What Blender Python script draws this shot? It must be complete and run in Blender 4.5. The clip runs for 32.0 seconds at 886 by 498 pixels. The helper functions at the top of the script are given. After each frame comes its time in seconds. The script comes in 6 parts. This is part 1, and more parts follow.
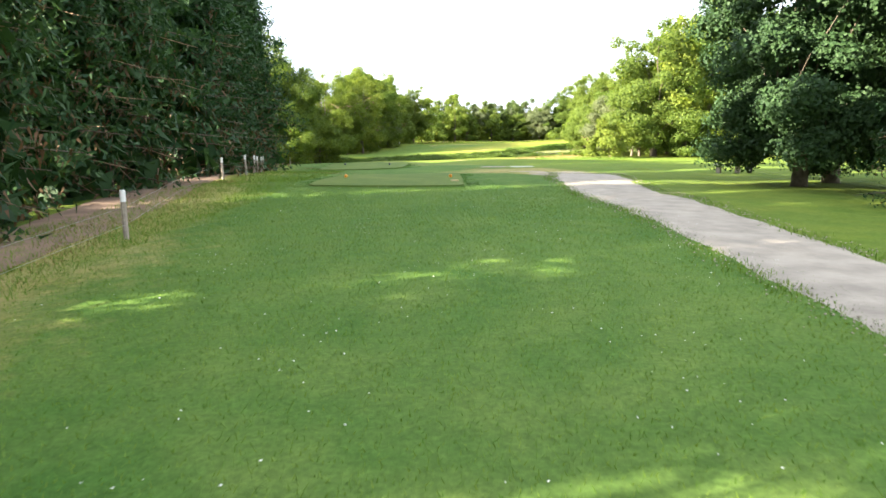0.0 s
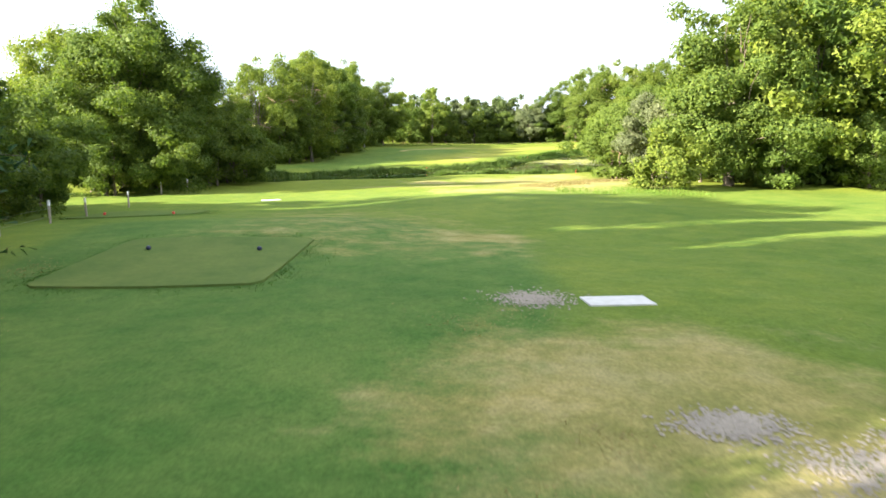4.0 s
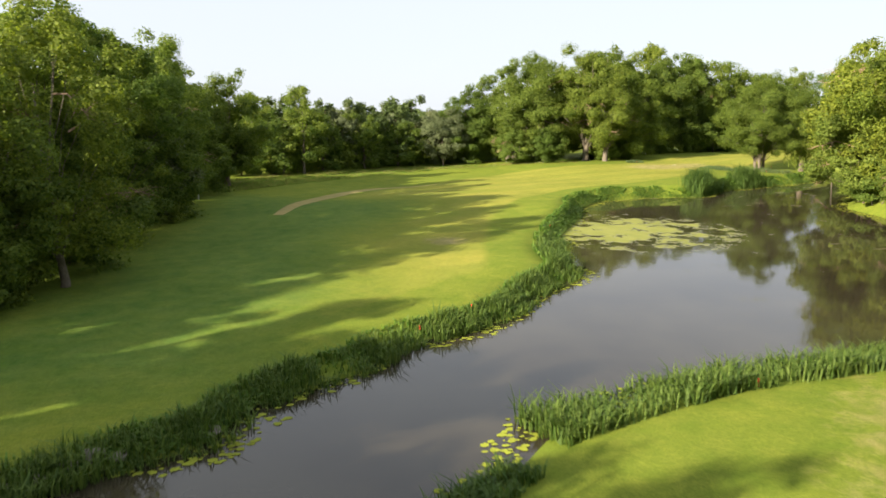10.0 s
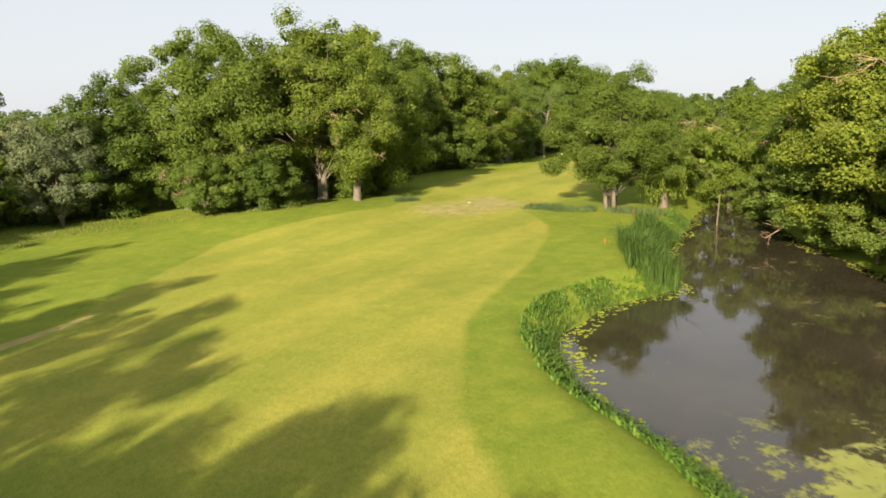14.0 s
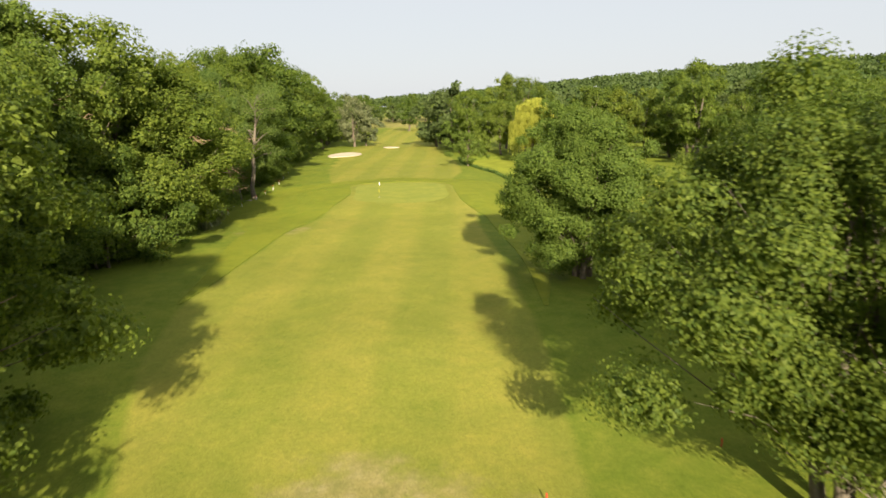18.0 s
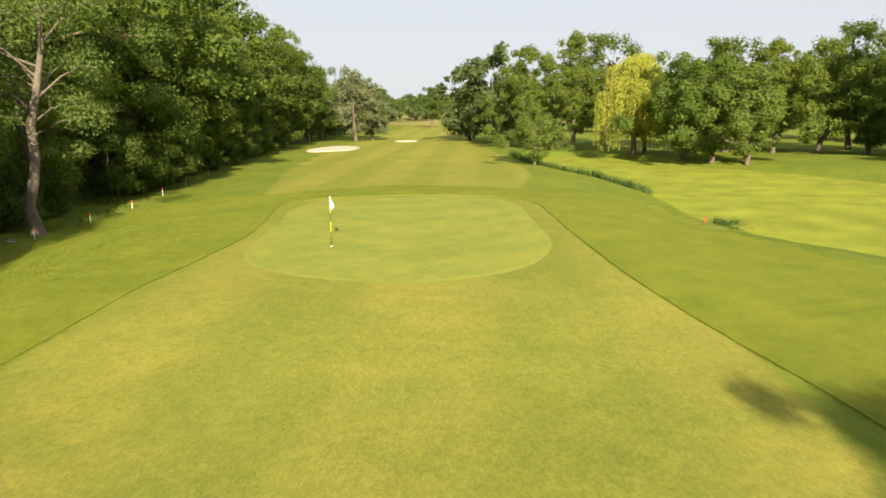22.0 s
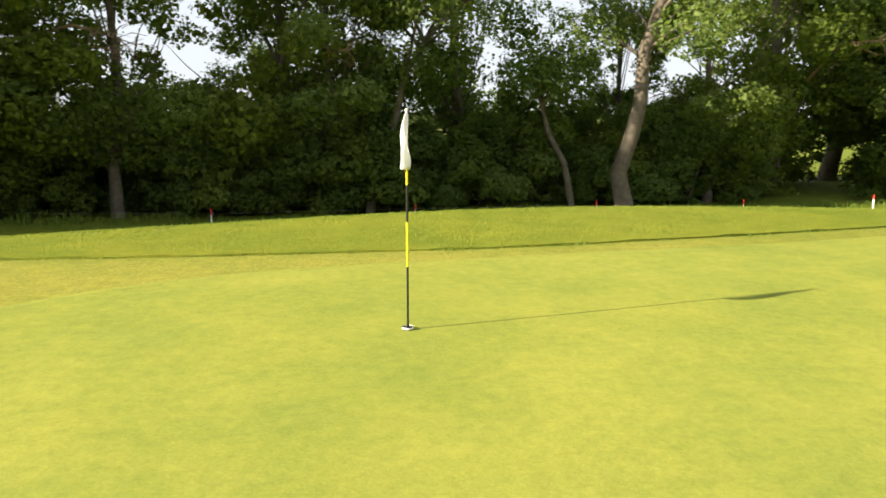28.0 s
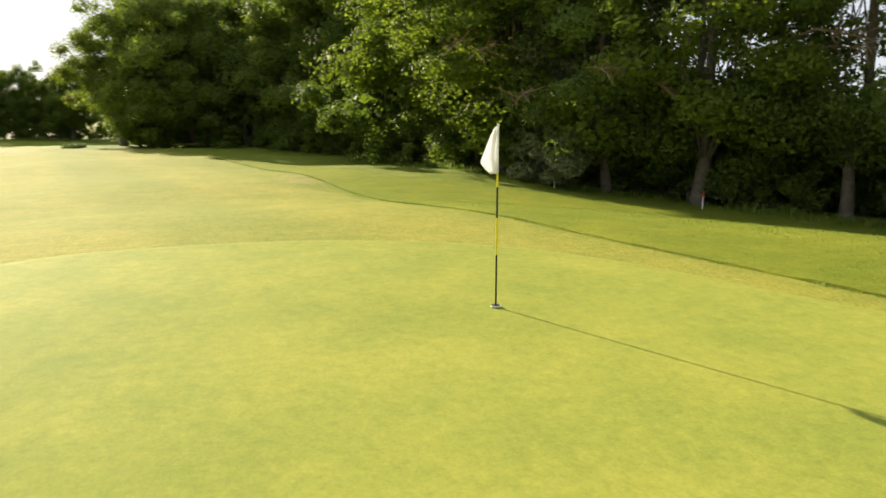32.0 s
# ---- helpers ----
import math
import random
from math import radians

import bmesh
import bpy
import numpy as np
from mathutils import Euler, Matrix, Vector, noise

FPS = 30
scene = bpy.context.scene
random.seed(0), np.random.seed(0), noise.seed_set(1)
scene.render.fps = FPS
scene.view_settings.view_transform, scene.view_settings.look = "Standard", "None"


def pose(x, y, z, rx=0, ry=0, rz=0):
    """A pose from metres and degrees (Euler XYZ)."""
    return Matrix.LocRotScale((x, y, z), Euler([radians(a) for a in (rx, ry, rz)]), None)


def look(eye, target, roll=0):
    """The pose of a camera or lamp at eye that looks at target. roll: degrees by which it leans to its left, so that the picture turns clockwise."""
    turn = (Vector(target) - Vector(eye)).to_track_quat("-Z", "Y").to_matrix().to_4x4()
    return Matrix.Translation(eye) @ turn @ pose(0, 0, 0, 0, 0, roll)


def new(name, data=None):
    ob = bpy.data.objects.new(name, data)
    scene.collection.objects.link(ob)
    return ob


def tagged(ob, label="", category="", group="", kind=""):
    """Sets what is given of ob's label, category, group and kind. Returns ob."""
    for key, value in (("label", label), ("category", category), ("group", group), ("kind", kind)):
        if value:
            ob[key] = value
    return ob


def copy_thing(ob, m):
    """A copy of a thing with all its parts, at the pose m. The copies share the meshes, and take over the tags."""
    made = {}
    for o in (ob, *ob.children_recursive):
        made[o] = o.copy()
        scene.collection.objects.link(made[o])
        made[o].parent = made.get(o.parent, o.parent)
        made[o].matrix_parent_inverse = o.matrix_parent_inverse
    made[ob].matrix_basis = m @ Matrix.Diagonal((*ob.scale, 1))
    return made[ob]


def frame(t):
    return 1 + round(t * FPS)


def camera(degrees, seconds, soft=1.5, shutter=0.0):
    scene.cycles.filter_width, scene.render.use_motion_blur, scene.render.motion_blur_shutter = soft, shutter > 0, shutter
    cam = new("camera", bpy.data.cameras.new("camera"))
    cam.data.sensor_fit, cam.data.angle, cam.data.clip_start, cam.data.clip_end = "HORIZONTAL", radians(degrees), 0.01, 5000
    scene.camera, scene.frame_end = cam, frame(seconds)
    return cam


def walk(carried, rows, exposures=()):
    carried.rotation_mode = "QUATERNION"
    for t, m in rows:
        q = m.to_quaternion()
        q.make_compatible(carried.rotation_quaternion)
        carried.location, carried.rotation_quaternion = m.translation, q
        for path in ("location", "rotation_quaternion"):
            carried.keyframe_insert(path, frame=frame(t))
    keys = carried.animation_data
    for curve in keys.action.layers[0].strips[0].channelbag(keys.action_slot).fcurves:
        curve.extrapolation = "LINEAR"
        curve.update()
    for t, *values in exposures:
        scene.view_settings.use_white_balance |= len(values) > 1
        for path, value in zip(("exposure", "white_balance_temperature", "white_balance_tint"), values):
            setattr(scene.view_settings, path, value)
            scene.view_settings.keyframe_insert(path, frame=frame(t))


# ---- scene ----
cam = camera(64.9, 32.0, soft=1.6, shutter=0.22)
PATH = [
    (0, pose(0.00, 0.00, 4.11, 79.97, 0.76, -0.00)),
    (0.5, pose(0.04, 1.88, 4.03, 80.23, 0.10, -0.25)),
    (1, pose(0.01, 4.09, 4.13, 79.99, 0.32, -0.79)),
    (1.5, pose(0.22, 7.47, 4.11, 80.02, 0.23, -0.85)),
    (2, pose(0.51, 11.53, 4.21, 79.89, 0.34, -0.71)),
    (2.5, pose(0.73, 16.13, 4.43, 79.79, 0.32, -0.84)),
    (3, pose(0.96, 21.18, 4.76, 79.77, 0.17, -1.16)),
    (3.5, pose(0.96, 25.79, 4.95, 79.61, -0.07, -1.44)),
    (5.5, pose(0.38, 44.03, 6.18, 79.47, 0.05, -2.60)),
    (6, pose(0.27, 48.58, 6.57, 79.43, 0.15, -2.80)),
    (6.5, pose(0.78, 53.13, 7.12, 79.28, 0.21, -2.57)),
    (7, pose(0.78, 58.52, 7.50, 79.20, 0.38, -2.59)),
    (7.5, pose(0.60, 63.97, 7.85, 79.11, 0.45, -2.72)),
    (8, pose(0.05, 69.76, 7.83, 79.21, 0.31, -3.55)),
    (8.5, pose(-1.00, 75.64, 7.92, 79.22, 0.36, -6.05)),
    (9, pose(-2.39, 81.53, 7.99, 79.24, 0.46, -8.99)),
    (9.5, pose(-3.91, 87.35, 7.99, 79.32, 0.51, -12.04)),
    (10, pose(-5.35, 93.19, 8.04, 79.36, 0.59, -15.64)),
    (10.5, pose(-6.02, 99.49, 8.33, 79.26, 0.73, -19.69)),
    (11, pose(-5.90, 105.83, 8.44, 79.21, 0.85, -23.54)),
    (11.5, pose(-5.05, 112.43, 8.58, 79.21, 0.80, -27.44)),
    (12, pose(-3.63, 119.08, 8.64, 79.28, 0.76, -31.59)),
    (12.5, pose(-1.78, 125.45, 8.76, 79.31, 0.85, -35.46)),
    (13, pose(0.17, 131.93, 8.89, 79.31, 0.85, -39.37)),
    (13.5, pose(2.54, 138.92, 9.22, 79.15, 0.86, -43.49)),
    (15.5, pose(16.45, 164.55, 10.89, 78.47, 1.15, -59.34)),
    (16, pose(21.09, 169.99, 11.19, 78.37, 1.33, -63.56)),
    (16.5, pose(26.58, 174.87, 11.23, 78.38, 1.46, -67.57)),
    (17, pose(32.76, 179.41, 11.51, 78.38, 1.76, -71.54)),
    (17.5, pose(38.99, 183.40, 12.32, 78.38, 0.73, -74.61)),
    (18, pose(46.56, 187.46, 12.38, 78.41, 0.78, -76.88)),
    (18.5, pose(53.69, 190.60, 12.22, 78.40, 0.82, -77.39)),
    (19, pose(61.53, 193.48, 12.01, 78.43, 0.75, -77.56)),
    (19.5, pose(69.28, 195.74, 11.69, 78.41, 0.75, -77.52)),
    (20, pose(77.95, 197.93, 10.56, 78.45, 0.67, -77.50)),
    (20.5, pose(86.10, 199.99, 9.48, 78.44, 0.73, -77.50)),
    (21, pose(93.33, 201.88, 8.33, 78.50, 0.52, -77.53)),
    (21.5, pose(100.78, 203.38, 7.16, 78.64, 0.51, -77.06)),
    (22, pose(107.87, 204.87, 6.08, 78.95, 0.51, -75.03)),
    (22.5, pose(113.90, 205.92, 5.01, 79.35, 0.45, -71.23)),
    (23, pose(118.03, 206.46, 4.16, 79.55, 0.52, -66.59)),
    (23.5, pose(121.44, 207.13, 3.30, 79.89, 0.40, -61.92)),
    (24, pose(123.98, 207.64, 2.77, 80.20, 0.72, -55.51)),
    (24.5, pose(125.97, 208.05, 2.62, 80.38, 0.46, -49.37)),
    (26.5, pose(131.70, 209.55, 2.49, 80.65, -0.01, -21.69)),
    (27, pose(132.63, 209.84, 2.55, 80.50, -0.05, -14.17)),
    (27.5, pose(133.46, 209.97, 2.60, 80.38, -0.09, -6.53)),
    (28, pose(134.35, 210.19, 2.62, 80.23, -0.11, 1.60)),
    (28.5, pose(135.20, 210.38, 2.64, 80.10, -0.09, 9.35)),
    (29, pose(136.07, 210.59, 2.67, 79.98, -0.02, 17.30)),
    (29.5, pose(136.94, 210.87, 2.71, 79.79, -0.08, 24.83)),
    (30, pose(137.86, 211.26, 2.73, 79.64, -0.11, 34.17)),
    (30.5, pose(138.70, 211.70, 2.76, 79.40, -0.26, 43.67)),
    (31, pose(139.46, 212.21, 2.77, 79.37, -0.09, 52.75)),
    (31.5, pose(140.16, 212.82, 2.81, 79.39, 0.10, 62.13)),
    (32, pose(140.97, 213.56, 2.82, 79.68, 0.02, 71.37)),
]
EXPOSURES = [(0, 3.1, 6150, 10), (1, 3.15, 6150, 10), (2, 3.0, 6100, 10), (3.0, 2.88, 6050, 10), (6, 2.24, 5950, 10), (7, 1.86, 5850, 10), (8, 1.62, 6350, 10), (10, 1.7, 6450, 10), (13, 1.54, 6680, 10),
             (20, 1.37, 6680, 10), (24, 1.37, 6650, 10), (28, 1.72, 6550, 10), (31, 1.68, 6550, 10), (32, 1.5, 6550, 10)]
walk(cam, PATH, EXPOSURES)

# ---- light ----
TO_SUN = Vector((-0.845, -0.335, 0.365)).normalized()
ELEV = math.asin(TO_SUN.z)
AZIM = math.atan2(TO_SUN.x, TO_SUN.y)
world = bpy.data.worlds.new("sky")
world.use_nodes = True
scene.world = world
wn = world.node_tree.nodes
sky = wn.new("ShaderNodeTexSky")
sky.sky_type = "NISHITA"
sky.sun_disc = False
sky.sun_elevation, sky.sun_rotation = ELEV, AZIM
sky.air_density, sky.dust_density, sky.ozone_density = 1.0, 1.0, 1.0
wn["Background"].inputs[1].default_value = 0.062
veil = wn.new("ShaderNodeMix")  # thin high cloud over the whole sky
veil.data_type = "RGBA"
veil.inputs["Factor"].default_value, veil.inputs["B"].default_value = 0.9, (4.62, 4.86, 5.22, 1)
world.node_tree.links.new(sky.outputs[0], veil.inputs["A"])
world.node_tree.links.new(veil.outputs["Result"], wn["Background"].inputs[0])
sun = bpy.data.lights.new("sun", "SUN")
sun.energy, sun.angle, sun.color = 5.0, radians(0.6), (1.0, 0.88, 0.685)
sun_ob = new("sun", sun)
sun_ob.matrix_world = look(TO_SUN * 200, (0, 0, 0))
scene.view_settings.exposure = 0.0


# ---- materials ----
WATER_Z, POOL_Z = -1.4, -0.75


def nodes_of(name):
    m = bpy.data.materials.new(name)
    m.use_nodes = True
    n, l = m.node_tree.nodes, m.node_tree.links
    return m, n, l, n["Principled BSDF"]


def noise_node(n, l, scale, detail=4.0, rough=0.6, stretch=None):
    tc = n.new("ShaderNodeTexCoord")
    t = n.new("ShaderNodeTexNoise")
    t.inputs["Scale"].default_value, t.inputs["Detail"].default_value, t.inputs["Roughness"].default_value = scale, detail, rough
    if stretch:
        mp = n.new("ShaderNodeMapping")
        mp.inputs["Scale"].default_value = stretch
        l.new(tc.outputs["Object"], mp.inputs[0])
        l.new(mp.outputs[0], t.inputs["Vector"])
    else:
        l.new(tc.outputs["Object"], t.inputs["Vector"])
    return t.outputs["Fac"]


def ramp(n, l, fac, stops):
    r = n.new("ShaderNodeValToRGB")
    while len(r.color_ramp.elements) < len(stops):
        r.color_ramp.elements.new(0.5)
    for e, (p, c) in zip(r.color_ramp.elements, stops):
        e.position, e.color = p, (*c, 1)
    l.new(fac, r.inputs[0])
    return r.outputs[0]


def mixc(n, l, fac, a, b, mode="MIX"):
    m = n.new("ShaderNodeMix")
    m.data_type, m.blend_type = "RGBA", mode
    for sock, v in ((m.inputs["Factor"], fac), (m.inputs["A"], a), (m.inputs["B"], b)):
        if isinstance(v, (int, float)):
            sock.default_value = v
        elif isinstance(v, tuple):
            sock.default_value = (*v, 1)
        else:
            l.new(v, sock)
    return m.outputs["Result"]


def bumpn(n, l, bsdf, h, strength, dist):
    b = n.new("ShaderNodeBump")
    b.inputs["Strength"].default_value, b.inputs["Distance"].default_value = strength, dist
    l.new(h, b.inputs["Height"])
    l.new(b.outputs[0], bsdf.inputs["Normal"])


def plain(name, color, rough=0.7, vary=0.25, scale=3.0, metal=0.0, bump=0.0):
    m, n, l, b = nodes_of(name)
    f = noise_node(n, l, scale)
    lo, hi = tuple(c * (1 - vary) for c in color), tuple(min(1, c * (1 + vary)) for c in color)
    l.new(ramp(n, l, f, [(0.3, lo), (0.7, hi)]), b.inputs["Base Color"])
    b.inputs["Roughness"].default_value, b.inputs["Metallic"].default_value = rough, metal
    if bump:
        bumpn(n, l, b, noise_node(n, l, scale * 6), bump, 0.02)
    return m


def turf(name, dark, light, mottle, fine=22.0, bump=0.6, bump_dist=0.05):
    """Mown grass: blades, patches a stride wide and drifts some metres wide."""
    m, n, l, b = nodes_of(name)
    c1 = ramp(n, l, noise_node(n, l, 0.22, 5), [(0.35, dark), (0.65, light)])
    c2 = ramp(n, l, noise_node(n, l, 1.3, 4), [(0.3, dark), (0.7, light)])
    c = mixc(n, l, 0.45, c1, c2)
    g = noise_node(n, l, fine, 6, 0.75)
    c = mixc(n, l, ramp(n, l, g, [(0.3, (0, 0, 0)), (0.75, (1, 1, 1))]), c, mottle)
    c = mixc(n, l, 0.75, c, mixc(n, l, 1.0, c, ramp(n, l, g, [(0.3, (0.72, 0.72, 0.72)), (0.7, (1, 1, 1))]), "MULTIPLY"))
    grain = ramp(n, l, noise_node(n, l, 7.0, 7, 0.8), [(0.32, (0.80, 0.84, 0.80)), (0.66, (1.08, 1.06, 1.04))])
    c = mixc(n, l, 1.0, c, grain, "MULTIPLY")
    blotch = ramp(n, l, noise_node(n, l, 0.55, 7, 0.72), [(0.36, (0.80, 0.87, 0.82)), (0.64, (1.10, 1.05, 1.0))])
    c = mixc(n, l, 1.0, c, blotch, "MULTIPLY")
    l.new(c, b.inputs["Base Color"])
    b.inputs["Roughness"].default_value = 0.85
    b.inputs["Specular IOR Level"].default_value = 0.04
    bumpn(n, l, b, g, bump, bump_dist)
    return m


def ground_material():
    m, n, l, b = nodes_of("meadow_turf")
    at = n.new("ShaderNodeAttribute")
    at.attribute_name = "zone"
    sep = n.new("ShaderNodeSeparateColor")
    l.new(at.outputs["Color"], sep.inputs[0])
    big, mid, fine = noise_node(n, l, 0.12, 5), noise_node(n, l, 0.9, 5), noise_node(n, l, 18.0, 6, 0.75)
    edge = noise_node(n, l, 0.8, 5, 0.7)

    def mask(sock, width=0.3):
        a = n.new("ShaderNodeMath")
        a.operation = "ADD"
        l.new(sock, a.inputs[0])
        s = n.new("ShaderNodeMath")
        s.operation = "MULTIPLY_ADD"
        l.new(edge, s.inputs[0])
        s.inputs[1].default_value, s.inputs[2].default_value = width, -width / 2
        l.new(s.outputs[0], a.inputs[1])
        return ramp(n, l, a.outputs[0], [(0.35, (0, 0, 0)), (0.65, (1, 1, 1))])

    rough_c = mixc(n, l, 0.5, ramp(n, l, big, [(0.35, (0.140, 0.19, 0.024)), (0.65, (0.220, 0.25, 0.033))]),
                   ramp(n, l, mid, [(0.3, (0.115, 0.172, 0.020)), (0.72, (0.24, 0.255, 0.042))]))
    fair_c = mixc(n, l, 0.5, ramp(n, l, big, [(0.35, (0.238, 0.250, 0.041)), (0.65, (0.300, 0.286, 0.055))]),
                  ramp(n, l, mid, [(0.3, (0.227, 0.242, 0.039)), (0.72, (0.318, 0.292, 0.060))]))
    stripe = n.new("ShaderNodeTexWave")  # bands left by the mower
    turn = n.new("ShaderNodeMapping")
    turn.inputs["Rotation"].default_value = (0, 0, radians(77.5))
    stripe.inputs["Scale"].default_value, stripe.inputs["Distortion"].default_value, stripe.inputs["Detail"].default_value = 0.045, 1.6, 2.0
    stripe.inputs["Detail Scale"].default_value = 0.6
    spot = n.new("ShaderNodeTexCoord")
    l.new(spot.outputs["Object"], turn.inputs[0])
    l.new(turn.outputs[0], stripe.inputs["Vector"])
    fair_c = mixc(n, l, 1.0, fair_c, ramp(n, l, stripe.outputs["Fac"], [(0.25, (0.90, 0.95, 0.90)), (0.75, (1.05, 1.03, 1.04))]), "MULTIPLY")
    # green of the tee lawn, also used for shade painted on the first fairway
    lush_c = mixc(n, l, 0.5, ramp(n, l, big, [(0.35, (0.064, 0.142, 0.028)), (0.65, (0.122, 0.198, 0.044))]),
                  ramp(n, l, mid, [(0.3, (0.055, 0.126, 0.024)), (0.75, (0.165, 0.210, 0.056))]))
    dry_c = ramp(n, l, mid, [(0.25, (0.21, 0.205, 0.055)), (0.5, (0.32, 0.275, 0.10)), (0.75, (0.41, 0.335, 0.16))])
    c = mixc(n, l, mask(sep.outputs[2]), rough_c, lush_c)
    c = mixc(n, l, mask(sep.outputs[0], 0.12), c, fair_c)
    c = mixc(n, l, mask(sep.outputs[1], 0.9), c, dry_c)
    c = mixc(n, l, 0.8, c, mixc(n, l, 1.0, c, ramp(n, l, fine, [(0.30, (0.52, 0.54, 0.52)), (0.70, (1.12, 1.12, 1.12))]), "MULTIPLY"))
    blotch = ramp(n, l, noise_node(n, l, 0.42, 8, 0.74), [(0.36, (0.87, 0.91, 0.88)), (0.64, (1.06, 1.03, 1.0))])
    c = mixc(n, l, 1.0, c, blotch, "MULTIPLY")
    tuft = ramp(n, l, noise_node(n, l, 4.5, 6, 0.75), [(0.34, (0.72, 0.78, 0.72)), (0.62, (1.18, 1.15, 1.12))])
    c = mixc(n, l, 0.55, c, mixc(n, l, 1.0, c, tuft, "MULTIPLY"))
    l.new(c, b.inputs["Base Color"])
    b.inputs["Roughness"].default_value = 0.9
    b.inputs["Specular IOR Level"].default_value = 0.05
    bumpn(n, l, b, fine, 0.6, 0.035)
    return m


def leaf_material(name, dark, light, back=0.36):
    m, n, l, b = nodes_of(name)
    geo = n.new("ShaderNodeNewGeometry")
    info = n.new("ShaderNodeObjectInfo")
    c = ramp(n, l, geo.outputs["Random Per Island"], [(0.0, dark), (1.0, light)])
    tree_c = ramp(n, l, info.outputs["Random"], [(0.0, (0.80, 0.90, 0.86)), (0.5, (0.97, 1, 1)), (1.0, (1.06, 1.05, 0.95))])
    c = mixc(n, l, 1.0, c, tree_c, "MULTIPLY")
    l.new(c, b.inputs["Base Color"])
    b.inputs["Roughness"].default_value = 0.6
    b.inputs["Specular IOR Level"].default_value = 0.18
    tr = n.new("ShaderNodeBsdfTranslucent")
    l.new(mixc(n, l, 1.0, c, (1.28, 1.32, 0.66), "MULTIPLY"), tr.inputs[0])
    mx = n.new("ShaderNodeMixShader")
    mx.inputs[0].default_value = back
    l.new(b.outputs[0], mx.inputs[1])
    l.new(tr.outputs[0], mx.inputs[2])
    l.new(mx.outputs[0], n["Material Output"].inputs[0])
    return m


def water_material():
    m, n, l, b = nodes_of("pond_water")
    murk = ramp(n, l, noise_node(n, l, 0.15, 4), [(0.35, (0.026, 0.021, 0.013)), (0.7, (0.050, 0.042, 0.026))])
    weed_n = noise_node(n, l, 0.55, 8, 0.72)
    weed = ramp(n, l, weed_n, [(0.60, (0, 0, 0)), (0.69, (1, 1, 1))])
    sep = n.new("ShaderNodeSeparateXYZ")
    tc = n.new("ShaderNodeTexCoord")
    l.new(tc.outputs["Object"], sep.inputs[0])
    right = n.new("ShaderNodeMapRange")
    right.inputs[1].default_value, right.inputs[2].default_value = 14.0, 46.0
    l.new(sep.outputs[0], right.inputs[0])
    near = n.new("ShaderNodeVectorMath")
    near.operation = "DISTANCE"
    near.inputs[1].default_value = (24.5, 145.0, WATER_Z)
    l.new(tc.outputs["Object"], near.inputs[0])
    bay = n.new("ShaderNodeMapRange")  # weed gathers in the bay of the bank
    bay.inputs[1].default_value, bay.inputs[2].default_value, bay.inputs[3].default_value, bay.inputs[4].default_value = 2.0, 11.5, 0.17, 0.0
    l.new(near.outputs["Value"], bay.inputs[0])
    thick = n.new("ShaderNodeMath")
    l.new(weed_n, thick.inputs[0])
    l.new(bay.outputs[0], thick.inputs[1])
    scum = ramp(n, l, thick.outputs[0], [(0.56, (0, 0, 0)), (0.63, (1, 1, 1))])
    part_weed = n.new("ShaderNodeMath")
    part_weed.operation = "MULTIPLY"
    l.new(weed, part_weed.inputs[0])
    l.new(right.outputs[0], part_weed.inputs[1])
    k = n.new("ShaderNodeMath")
    k.operation = "MAXIMUM"
    l.new(part_weed.outputs[0], k.inputs[0])
    sheet = n.new("ShaderNodeMath")
    sheet.operation = "MULTIPLY"
    sheet.use_clamp = True
    l.new(scum, sheet.inputs[0])
    grow = n.new("ShaderNodeMapRange")
    grow.inputs[2].default_value = 0.06
    l.new(bay.outputs[0], grow.inputs[0])
    l.new(grow.outputs[0], sheet.inputs[1])
    l.new(sheet.outputs[0], k.inputs[1])
    olive = ramp(n, l, noise_node(n, l, 2.5, 5), [(0.3, (0.075, 0.070, 0.022)), (0.7, (0.17, 0.155, 0.045))])
    c = mixc(n, l, part_weed.outputs[0], murk, olive)
    c = mixc(n, l, sheet.outputs[0], c, ramp(n, l, noise_node(n, l, 0.9, 6), [(0.3, (0.185, 0.20, 0.050)), (0.7, (0.25, 0.255, 0.072))]))
    l.new(c, b.inputs["Base Color"])
    l.new(ramp(n, l, k.outputs[0], [(0, (0.025, 0.025, 0.025)), (1, (0.8, 0.8, 0.8))]), b.inputs["Roughness"])
    l.new(ramp(n, l, k.outputs[0], [(0, (0.95, 0.95, 0.95)), (1, (0.1, 0.1, 0.1))]), b.inputs["Specular IOR Level"])
    b.inputs["IOR"].default_value = 1.33
    bumpn(n, l, b, noise_node(n, l, 1.6, 3), 0.06, 0.05)
    return m


M_GROUND = ground_material()
M_GREEN = turf("putting_green_turf", (0.250, 0.272, 0.050), (0.305, 0.318, 0.066), (0.276, 0.296, 0.057), 34.0, 0.3, 0.012)
M_TEE = turf("tee_turf", (0.085, 0.145, 0.034), (0.165, 0.195, 0.058), (0.12, 0.165, 0.042), 30.0, 0.4, 0.02)
M_PATH = plain("pale_gravel", (0.30, 0.255, 0.20), 0.9, 0.24, 1.6, bump=0.5)
M_SAND = plain("bunker_sand", (0.50, 0.42, 0.30), 0.95, 0.08, 1.5, bump=0.3)
M_EARTH = plain("bare_earth", (0.19, 0.12, 0.075), 0.95, 0.35, 1.4, bump=0.6)
M_DRY = turf("worn_dry_turf", (0.28, 0.235, 0.085), (0.42, 0.335, 0.15), (0.35, 0.285, 0.12), 20.0, 0.5, 0.03)
M_FIELD = plain("ploughed_soil", (0.17, 0.105, 0.062), 0.95, 0.2, 0.6, bump=0.7)
